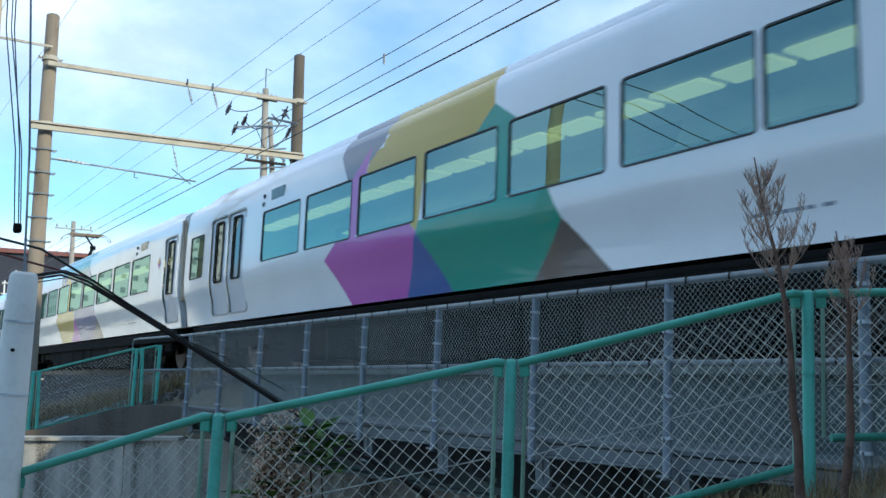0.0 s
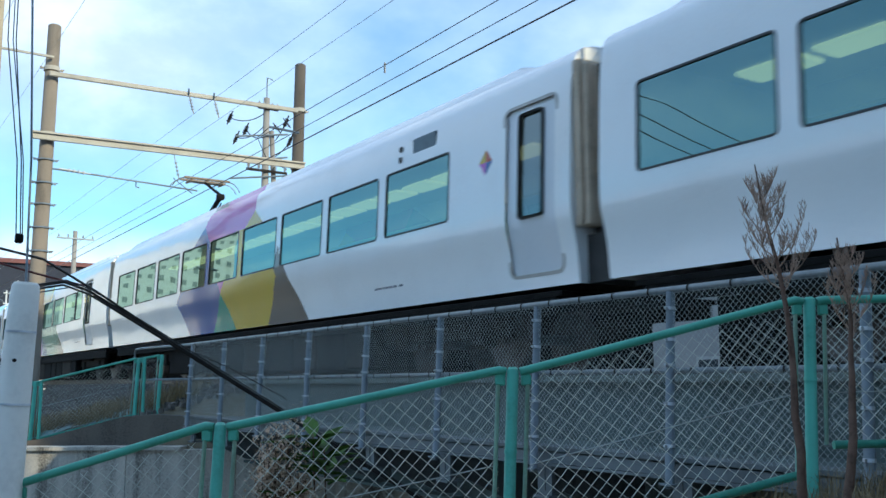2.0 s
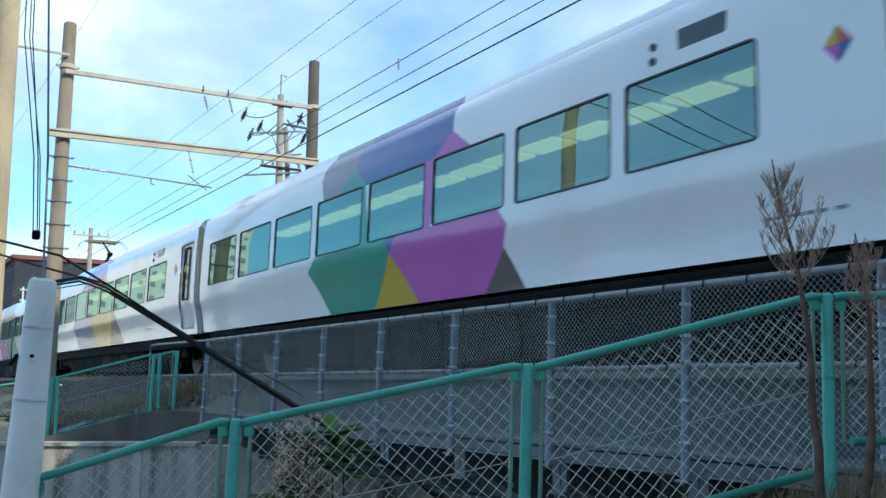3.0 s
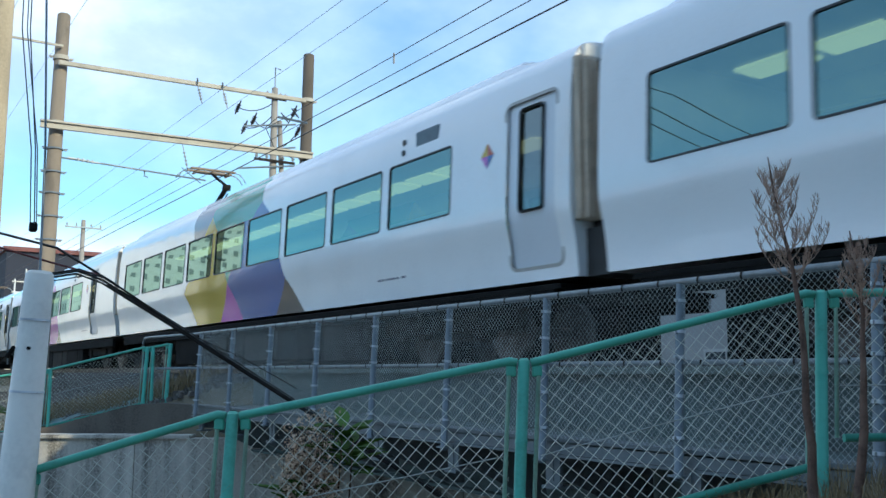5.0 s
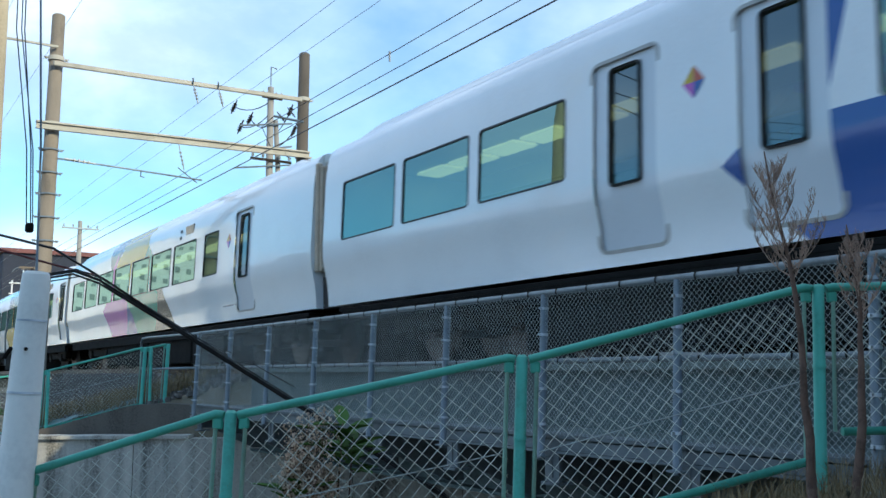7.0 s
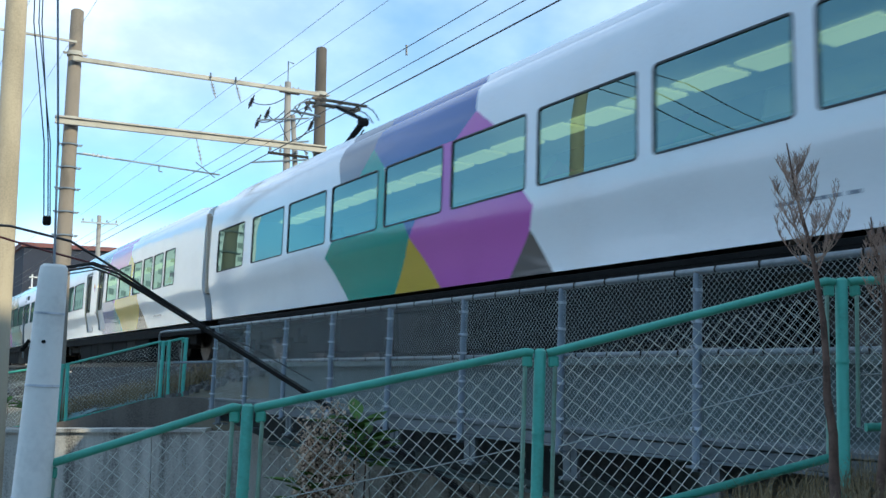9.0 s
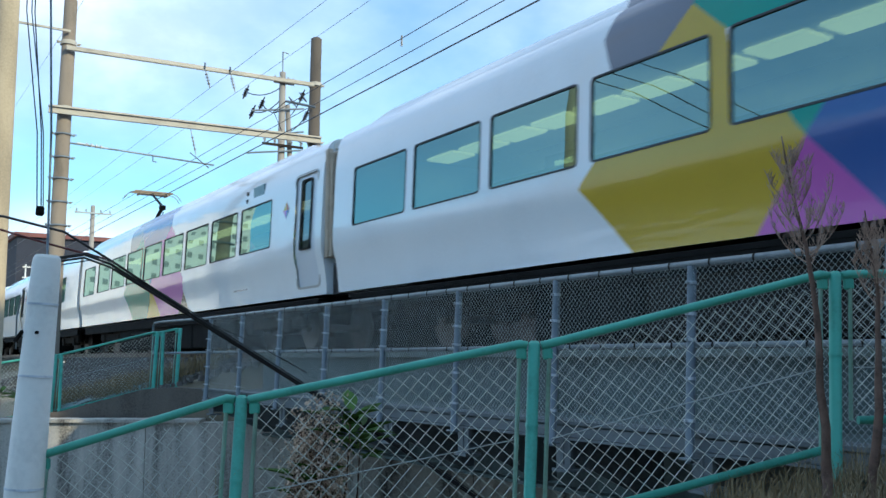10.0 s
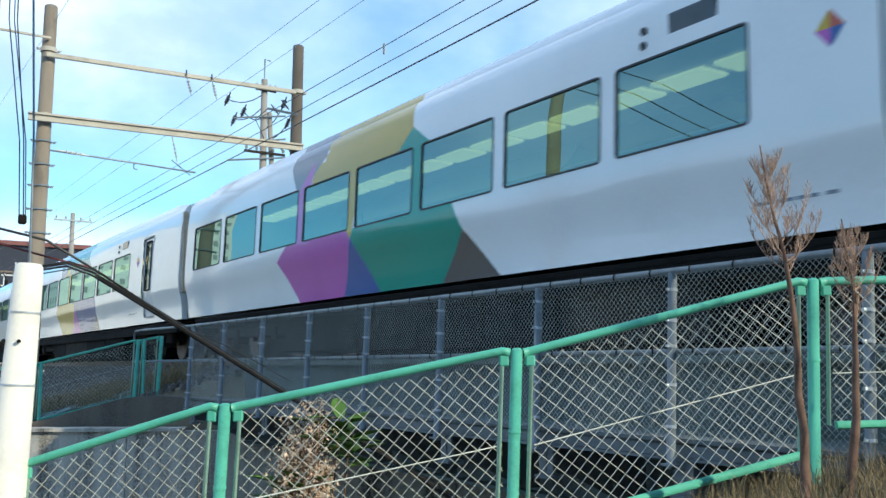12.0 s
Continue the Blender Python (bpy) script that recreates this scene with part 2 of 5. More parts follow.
def tube(bm, points, r, seg=8, r1=None, mi=0, caps=True):
    """A round bar along points; r1: the radius at its end."""
    pts = [Vector(p) for p in points]
    rings = []
    up = None
    for i, p in enumerate(pts):
        d = (pts[min(i + 1, len(pts) - 1)] - pts[max(i - 1, 0)]).normalized()
        side = d.cross(Vector((0, 0, 1)))
        if side.length < 1e-3:
            side = d.cross(Vector((0, 1, 0)))
        side.normalize()
        if up is not None and side.dot(up) < 0:
            side = -side
        up = side
        other = d.cross(side)
        rr = r + ((r1 - r) * i / (len(pts) - 1) if r1 is not None else 0)
        rings.append([bm.verts.new(p + (side * math.cos(a) + other * math.sin(a)) * rr) for a in (2 * math.pi * k / seg for k in range(seg))])
    for a, b in zip(rings, rings[1:]):
        for k in range(seg):
            f = bm.faces.new((a[k], a[(k + 1) % seg], b[(k + 1) % seg], b[k]))
            f.material_index, f.smooth = mi, seg > 4
    if caps and seg > 3:
        for ring in (rings[0], rings[-1]):
            bm.faces.new(ring).material_index = mi


def bar(name, points, r, mat, parent, seg=10, r1=None, label=""):
    bm = bmesh.new()
    tube(bm, points, r, seg, r1)
    return part(name, bm, mat, parent, label)


def sag(a, b, drop, n=10):
    a, b = Vector(a), Vector(b)
    return [a.lerp(b, i / n) - Vector((0, 0, drop * 4 * (i / n) * (1 - i / n))) for i in range(n + 1)]


# the channel and the near fence lie square to this heading: depth ahead, offset to the right
HEAD = radians(33.3)
AHEAD, RIGHT = Vector((math.sin(HEAD), math.cos(HEAD), 0)), Vector((math.cos(HEAD), -math.sin(HEAD), 0))


def du(depth, off, z=0.0):
    return AHEAD * depth + RIGHT * off + Vector((0, 0, z))


RAIL = 1.75        # top of rail
TRACK = 8.27       # middle of the line
NEAR_D, FAR_D = 5.5, 16.7

# ---- ground: one sheet with the channel cut across it ----
def bank(off):
    return max(0.0, min(1.03, 0.60 + 0.21 * off)) if off < 2.05 else 1.03


def height(d, u):
    p = du(d, u)
    if NEAR_D < d < FAR_D:
        return -1.9
    if d <= NEAR_D:
        k = min(1, max(0, (d - 0.6) / 3.2))
        h = bank(u) * k * k * (3 - 2 * k) if d > 0 else 0.0
        if d > 4.9:
            h -= 0.25
        if p.x > 5.2:
            h = max(h, 1.48)
        elif p.x > 4.4:
            h = h + (1.48 - h) * (p.x - 4.4) / 0.8 * (1 if u > 3 else 0)
        return h
    if p.x < 8.3:
        h = max(-0.3, min(1.52, 0.55 + 0.3 * (p.x - 3.3)))
        return h - 0.4 if d < 17.2 else h
    return max(0.0, min(1.52, 1.52 - 0.5 * (p.x - 10.6)))


def ground():
    ds = [-1500, -500, -150, -60, -25, -10, -4, -1] + [i * 0.5 for i in range(0, 11)] + [NEAR_D, NEAR_D + 0.01, 7, 9, 11, 13, 15, FAR_D - 0.01, FAR_D] + [17, 17.4, 18, 19, 20, 22, 24, 27, 30, 34, 40, 50, 65, 90, 130, 200, 350, 700, 2500]
    us = [-1500, -500, -160, -80, -40, -25, -16] + [-12 + 0.75 * i for i in range(45)] + [23, 26, 30, 36, 45, 60, 90, 150, 400, 1500]
    bm = bmesh.new()
    grid = []
    for d in ds:
        row = []
        for u in us:
            p = du(d, u, height(d, u))
            p.z += 0.05 * noise.noise(p * 0.9) * (0 if NEAR_D - 0.3 < d < FAR_D + 0.3 else 1)
            row.append(bm.verts.new(p))
        grid.append(row)
    for a, b in zip(grid, grid[1:]):
        for k in range(len(us) - 1):
            bm.faces.new((a[k], a[k + 1], b[k + 1], b[k]))
    solo("ground", bm, GROUND, "bare earth ground with dry grass beside the line", "ground", kind="structure")


def retaining_walls():
    # far side of the channel: lower wall with a coping, upper wall that follows the fence
    w = tagged(new("wall_far_bank"), "stained concrete retaining wall below the railway bank", "wall", kind="structure")
    for i in range(14):
        u0, u1 = -15 + i * 1.9, -15 + (i + 1) * 1.9 - 0.015
        top = 0.47 if u0 < -4.6 else 0.80
        bm = bmesh.new()
        prism(bm, [(16.35, u0), (16.35, u1), (16.69, u1), (16.69, u0)], -2.2, top)
        part("wall_bay", bm, CONCRETE, w)
    bm = bmesh.new()
    prism(bm, [(16.28, -15), (16.28, -4.55), (16.75, -4.55), (16.75, -15)], 0.474, 0.53)
    part("coping", bm, CONCRETE, w, "thin concrete coping")
    bm = bmesh.new()
    pts = [(-15, 0.25), (-8.2, 0.52), (-7.2, 0.64), (-6.4, 0.86), (-5.8, 1.02), (-5.2, 1.06), (-4.7, 1.03), (-4.35, 0.84)]
    for (u0, z0), (u1, z1) in zip(pts, pts[1:]):
        prism(bm, [(16.9, u0), (16.9, u1), (17.25, u1), (17.25, u0)], -0.5, (z0, z1, z1, z0))
    part("upper_wall", bm, CONCRETE_DARK, w, "brown-stained upper wall")
    # near side
    bm = bmesh.new()
    for i in range(12):
        u0, u1 = -9 + i * 1.4, -9 + (i + 1) * 1.4 - 0.012
        prism(bm, [(NEAR_D - 0.1, u0), (NEAR_D - 0.1, u1), (NEAR_D + 0.12, u1), (NEAR_D + 0.12, u0)], -2.2, (bank(u0) - 0.22, bank(u1) - 0.22, bank(u1) - 0.22, bank(u0) - 0.22))
    w = tagged(new("wall_near_bank"), "low concrete wall holding the sloping near bank", "wall", kind="structure")
    part("wall_face", bm, CONCRETE, w)


def prism(bm, corners, z0, z1):
    tops = z1 if isinstance(z1, tuple) else (z1,) * len(corners)
    lo = [bm.verts.new(du(d, u, z0)) for d, u in corners]
    hi = [bm.verts.new(du(d, u, z)) for (d, u), z in zip(corners, tops)]
    k = len(corners)
    bm.faces.new(lo[::-1])
    bm.faces.new(hi)
    for i in range(k):
        bm.faces.new((lo[i], lo[(i + 1) % k], hi[(i + 1) % k], hi[i]))


# ---- wire mesh ----
LEAN = Vector((0.036, -0.0235, 0.0))    # sideways way of posts and masts for each metre of height


def chain_link(bm, p0, along, length, height_m, pitch, r, rise=0.0):
    """Diagonal wires both ways in an upright panel that starts at p0 and rises along its length."""
    along = Vector(along)
    back = Vector((0, 0, 1)).cross(along) * r

    def at(a, b, s):
        return Vector(p0) + along * a + Vector((0, 0, b + rise * a)) + back * s

    k = -int(height_m / pitch) - 1
    while k * pitch < length:
        for s in (1, -1):
            a0, b0 = k * pitch, 0.0
            a1, b1 = k * pitch + height_m, height_m
            if a0 < 0:
                b0, a0 = -a0, 0.0
            if a1 > length:
                b1, a1 = b1 - (a1 - length), length
            if b1 - b0 > 0.01:
                q0, q1 = (at(a0, b0, 1), at(a1, b1, 1)) if s > 0 else (at(length - a0, b0, -1), at(length - a1, b1, -1))
                tube(bm, [q0, q1], r, 3, caps=False)
        k += 1


# ---- the bridge ----
def bridge():
    g = tagged(new("bridge"), "grey-painted steel girder railway bridge over the channel", "bridge", kind="structure")
    bm = bmesh.new()     # walkway edge beam
    y0, y1 = 2.3, 15.6
    box(bm, 5.02, y0, 0.945, 5.06, y1, 1.04)
    part("edge_beam", bm, GIRDER, g, "light grey steel edge beam")
    for z0, z1, x1 in ((1.045, 1.075, 5.25), (0.92, 0.941, 5.2)):
        bm = bmesh.new()
        box(bm, 5.003, y0, z0, x1, y1, z1)
        part("flange", bm, GIRDER, g)
    for i in range(9):   # brackets under the walkway
        y = 3.13 + 1.5 * i
        bm = bmesh.new()
        v = [(5.0, 0.915), (6.15, 0.915), (6.15, 0.35), (5.95, 0.35), (5.20, 0.70), (5.0, 0.72)]
        a = [bm.verts.new((x, y - 0.012, z)) for x, z in v]
        b = [bm.verts.new((x, y + 0.012, z)) for x, z in v]
        bm.faces.new(a)
        bm.faces.new(b[::-1])
        for k in range(6):
            bm.faces.new((a[k], b[k], b[(k + 1) % 6], a[(k + 1) % 6]))
        box(bm, 4.97, y - 0.10, 0.66, 5.16, y + 0.10, 0.685)
        box(bm, 5.01, y - 0.09, 0.686, 5.04, y + 0.09, 0.918)
        part("bracket", bm, GIRDER, g)
    bm = bmesh.new()
    box(bm, 5.02, y0, 1.03, 6.15, y1, 1.044)
    part("walkway", bm, GIRDER_FACE, g, "steel walkway plate")
    for x in (6.2, 10.3):
        bm = bmesh.new()
        box(bm, x, y0 - 1, 0.3, x + 0.03, y1 + 0.3, 1.60)
        part("plate_girder", bm, GIRDER_FACE, g, "blue-grey riveted plate girder")
        bm = bmesh.new()
        box(bm, x - 0.13, y0 - 1, 1.602, x + 0.16, y1 + 0.3, 1.668)
        part("flange", bm, MOSS, g, "mossy top flange of the girder")
        bm = bmesh.new()
        box(bm, x - 0.13, y0 - 1, 0.26, x + 0.16, y1 + 0.3, 0.298)
        part("flange", bm, GIRDER_FACE, g)
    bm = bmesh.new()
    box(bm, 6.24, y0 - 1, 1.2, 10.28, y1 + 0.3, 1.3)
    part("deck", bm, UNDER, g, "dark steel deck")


def track():
    for x in (-0.53, 0.53):
        bm = bmesh.new()
        box(bm, TRACK + x - 0.035, -150, RAIL - 0.04, TRACK + x + 0.035, 400, RAIL)
        box(bm, TRACK + x - 0.01, -150, RAIL - 0.13, TRACK + x + 0.01, 400, RAIL - 0.041)
        box(bm, TRACK + x - 0.06, -150, RAIL - 0.15, TRACK + x + 0.06, 400, RAIL - 0.131)
        solo("rail", bm, STEEL, "worn steel rail of the railway line", "rail", "rails", "structure")
    bm = bmesh.new()
    for i in range(200):
        y = -20 + i * 0.6
        box(bm, TRACK - 1.0, y, 1.3 if 1.5 < y < 15.5 else 1.45, TRACK + 1.0, y + 0.22, RAIL - 0.152)
    solo("sleepers", bm, CONCRETE_DARK, "dark sleepers under the rails", "sleepers", kind="stuff")


def walkway_fence():
    t = thing("mesh_fence", "galvanised pipe and chain-link fence on the bridge walkway", "fence")
    y0, n, x = 1.63, 10, 4.97
    posts = [y0 + 1.5 * i for i in range(n)]
    bm = bmesh.new()
    tube(bm, [(0, 0, 0.78), (0, 0, 2.15)], 0.033, 12)
    for z in (2.02, 1.80, 1.62, 1.35, 1.06):     # clamps with a bolt
        tube(bm, [(0, 0, z), (0, 0, z + 0.022)], 0.0375, 10, mi=1)
        box(bm, -0.058, -0.008, z + 0.002, -0.036, 0.008, z + 0.02, mi=1)
    box(bm, -0.048, -0.06, 0.80, 0.034, 0.06, 0.815)
    post = as_mesh("post", bm, [GALV, CLAMP])
    for y in posts:
        part("post", post, None, t, m=pose(x - LEAN.x * 2.15, y - LEAN.y * 2.15, 0.09, math.degrees(math.atan(-LEAN.y)), math.degrees(math.atan(LEAN.x))))
    for z, r in ((2.25, 0.026), (1.68, 0.020)):
        bar("rail", [(x - 0.003, posts[0], z), (x - 0.003, posts[-1] + 0.05, z)], r, GALV, t, 12)
    for z, r in ((2.25, 0.031), (1.68, 0.025)):
        bm = bmesh.new()
        tube(bm, [(0, 0, 0), (0, 0.012, 0)], r, 8)
        clip = as_mesh("clip", bm, UNDER_BOX)
        for y in posts[:-1]:
            for k in range(4):
                part("clip", clip, None, t, m=pose(x - 0.003, y + 0.19 + k * 0.375, z))
    for y in posts[:-1]:
        bm = bmesh.new()
        chain_link(bm, (x - 0.02, y + 0.03, 1.08), (0, 1, 0), 1.44, 1.16, 0.047, 0.0015)
        part("mesh", bm, WIRE, t)
    # bent end of the top rail
    e = posts[-1] + 0.05
    bar("end_loop", [(x, e, 2.25), (x, e + 3.0, 2.28), (x, e + 3.38, 2.27), (x, e + 3.46, 2.2), (x, e + 3.46, 1.75), (x, e + 3.38, 1.68), (x, e, 1.68)], 0.022, GALV, t, 10)


def green_panel(t, a, b, drop, bottom=True):
    """One framed mesh panel between two posts; a and b are the ends of its top rail."""
    a, b = Vector(a), Vector(b)
    flat = Vector((b.x - a.x, b.y - a.y, 0))
    ln = flat.length
    al = flat / ln
    rise = (b.z - a.z) / ln
    bar("top_rail", [a + al * 0.035 + Vector((0, 0, 0.0)), a + al * 0.07 + Vector((0, 0, 0.008)), b - al * 0.07 + Vector((0, 0, 0.008)), b - al * 0.035], 0.0215, GREEN, t, 12)
    for p, s in ((a, 1), (b, -1)):
        c = p + al * s * 0.075
        bm = bmesh.new()
        tube(bm, [c + Vector((0, 0, -0.03)), c + Vector((0, 0, -drop)) - LEAN * drop], 0.011, 8)
        part("side_bar", bm, PALE_GREEN, t)
        bm = bmesh.new()
        box(bm, -0.026, -0.012, -0.07, 0.026, 0.012, -0.012, 0.008)
        part("bracket", bm, GREEN, t, m=Matrix.Translation(p + al * s * 0.066) @ Matrix.Rotation(math.atan2(al.y, al.x), 4, "Z"))
    if bottom:
        bar("bottom_rail", [a + al * 0.08 - Vector((0, 0, drop)), b - al * 0.08 - Vector((0, 0, drop))], 0.0215, GREEN, t, 10)
    bm = bmesh.new()
    chain_link(bm, a + al * 0.08 - Vector((0, 0, drop)), al, ln - 0.16, drop - 0.02, 0.076, 0.0020, rise)
    part("mesh", bm, GREEN_WIRE, t)
    bar("tension_wire", [a + al * 0.08 + Vector((0, 0, -0.46)), b - al * 0.08 + Vector((0, 0, -0.46))], 0.0032, WIRE, t, 5)


def green_post(t, p, foot, r=0.03):
    bm = bmesh.new()
    low = Vector((p[0], p[1], foot)) - LEAN * (p[2] - foot)
    tube(bm, [low, (p[0], p[1], p[2] + 0.012)], r, 14)
    tube(bm, [(p[0], p[1], p[2] + 0.012), (p[0], p[1], p[2] + 0.024)], r * 0.97, 14, r * 0.6)
    c = Vector((p[0], p[1], p[2] - 0.40)) - LEAN * 0.40
    tube(bm, [c, c + Vector((0, 0, 0.015))], r + 0.003, 14)
    part("post", bm, GREEN, t)


def near_fence():
    t = thing("pipe_fence", "green coated pipe fence with chain-link along the sloping path", "fence", "green pipe fences")
    tops = [(-2.17, 1.11, 4.73), (-1.125, 1.385, 4.73), (0.345, 1.655, 4.73), (1.87, 2.005, 4.75), (3.3, 2.03, 4.78)]
    pts = [du(d, u, z) for u, z, d in tops]
    for p, (u, z, d) in list(zip(pts, tops))[1:]:
        green_post(t, p, bank(u) - 0.2)
    drops = [0.86, 0.86, 0.86, 0.72]
    for a, b, dr in zip(pts, pts[1:], drops):
        green_panel(t, a, b, dr)
    # bottom rail of the steep panel shows its rounded corner; end stub at the lower end
    bar("end_post", [pts[0] + Vector((0, 0, -1.2)), pts[0] + Vector((0, 0, -0.02))], 0.02, GREEN, t)


def far_fence():
    t = thing("pipe_fence", "green pipe fence with chain-link on top of the far wall", "fence", "green pipe fences")
    tops = [(-11.6, 1.12), (-9.6, 1.35), (-7.6, 1.64), (-5.70, 2.06), (-5.27, 2.12)]
    pts = [du(17.4, u, z) for u, z in tops]
    for i, (p, (u, z)) in enumerate(zip(pts, tops)):
        green_post(t, p, z - 1.2, 0.035)
        if 0 < i < 4:
            q = p + RIGHT * 0.11
            bar("post", [q - Vector((0, 0, 1.15)), q + Vector((0, 0, 0.02))], 0.03, GREEN, t)
    for a, b in zip(pts, pts[1:]):
        green_panel(t, a, b, 1.03)


def sleeve_pole():
    t = thing("guy_pole", "pale grey sleeved pole with steel bands and cables", "pole")
    c = du(4.70, -2.131)
    bm = bmesh.new()
    prof = [(-0.6, 0.102), (0.9, 0.093), (2.06, 0.070), (2.10, 0.066), (2.115, 0.054)]
    def lean(z):
        return c + RIGHT * (z - 2.1) * 0.050 + Vector((0, 0, z))
    for (z0, r0), (z1, r1) in zip(prof, prof[1:]):
        tube(bm, [lean(z0), lean(z1)], r0, 24, r1)
    part("sleeve", bm, PALE_POLE, t)
    for z, r in ((1.86, 0.0757), (1.50, 0.083), (0.95, 0.0945)):
        bar("band", [lean(z), lean(z + 0.010)], r, CLAMP, t, 24, label="thin steel band")
    s = lean(1.72) - AHEAD * 0.083 + RIGHT * 0.025
    bar("bolt", [s, s - AHEAD * 0.012], 0.009, UNDER, t, 8)
    q = lean(1.70) - RIGHT * 0.092
    bar("clamp", [q - RIGHT * 0.03 - Vector((0, 0, 0.02)), q + RIGHT * 0.025 - AHEAD * 0.05 + Vector((0, 0, 0.025))], 0.011, UNDER, t, 6)
    bar("clamp_strap", [q - RIGHT * 0.012 + Vector((0, 0, 0.2)), q - RIGHT * 0.03 + Vector((0, 0, 0.1)), q - RIGHT * 0.025 - Vector((0, 0, 0.06))], 0.004, GALV, t, 6)
    bar("guy_rod", [(c.x, c.y, 2.1), (c.x - 0.01, c.y, 2.75), (c.x - 0.09, c.y + 0.05, 4.6)], 0.006, GALV, t, 8)
    # cables that leave the top
    base = [Vector((0.78, 5.09, 2.08)), Vector((1.0, 5.2, 2.135)), Vector((1.15, 5.28, 2.10)), Vector((1.7, 5.58, 1.85)), Vector((2.5, 5.77, 1.42)), Vector((3.76, 5.91, 0.71)), Vector((5.2, 6.0, -0.2))]
    for off, r in (((0, 0, 0.004), 0.0075), ((0.0, 0.02, -0.010), 0.006), ((0.01, 0, 0.014), 0.004), ((0.03, 0, -0.024), 0.003)):
        bar("cable", [p + Vector(off) for p in base], r, BLACK_CABLE, t, 8)
    bar("cable", [Vector((-1.0, 6.6, 2.62)), Vector((0.2, 5.7, 2.38)), Vector((0.62, 5.4, 2.34)), Vector((0.9, 5.25, 2.26)), Vector((1.2, 5.3, 2.10)), Vector((1.75, 5.6, 1.83)), Vector((2.55, 5.79, 1.40))], 0.007, BLACK_CABLE, t, 8)
    bar("cable", sag((0.0, 5.7, 2.50), (1.12, 5.27, 2.13), 0.02), 0.0065, RED_CABLE, t, 6)
    # thin loops hanging on the bundle
    bar("cable", [Vector((1.75, 5.6, 1.83)), Vector((2.1, 5.66, 1.70)), Vector((2.35, 5.70, 1.58)), Vector((2.52, 5.74, 1.50))], 0.003, BLACK_CABLE, t, 5)
    # drop wires from above with a dark clamp
    for k, (x0, x1) in enumerate(((0.63, 0.74), (0.655, 0.77), (0.67, 0.76))):
        bar("drop_wire", [Vector((x0, 5.16, 5.2)), Vector((x0 + 0.02, 5.16, 3.4)), Vector((x1 - 0.015, 5.12, 2.75)), Vector((x1, 5.1, 2.33))], 0.0032, BLACK_CABLE if k != 1 else GALV, t, 6)
    bm = bmesh.new()
    box(bm, 0.735, 5.09, 2.315, 0.775, 5.12, 2.365, 0.008)
    part("wire_clamp", bm, UNDER, t, "dark wire clamp")


def utility_pole():
    # tall concrete pole beside the channel, half out of sight
    t = thing("utility_pole", "tall buff concrete utility pole", "pole", "utility poles")
    bm = bmesh.new()
    tube(bm, [(1.60, 14.45, -2.2), (1.60, 14.45, 11.0)], 0.17, 20, 0.135)
    part("shaft", bm, POLE_TAN, t)
    for z, x in ((8.0, -22), (8.35, -22.5), (8.9, -21)):
        bar("wire", sag((1.45, 14.45, z), (x, 17.0, z + 0.3), 0.35), 0.013, BLACK_CABLE, t, 6)


# ---- overhead line ----
def insulator(t, top, bottom, mat, r=0.05):
    top, bottom = Vector(top), Vector(bottom)
    bm = bmesh.new()
    tube(bm, [top, bottom], r * 0.3, 6)
    for i in range(4):
        p = top.lerp(bottom, 0.3 + i * 0.15)
        q = top.lerp(bottom, 0.3 + i * 0.15 + 0.06)
        tube(bm, [p, q], r, 8, r * 0.6)
    part("insulator", bm, mat, t)


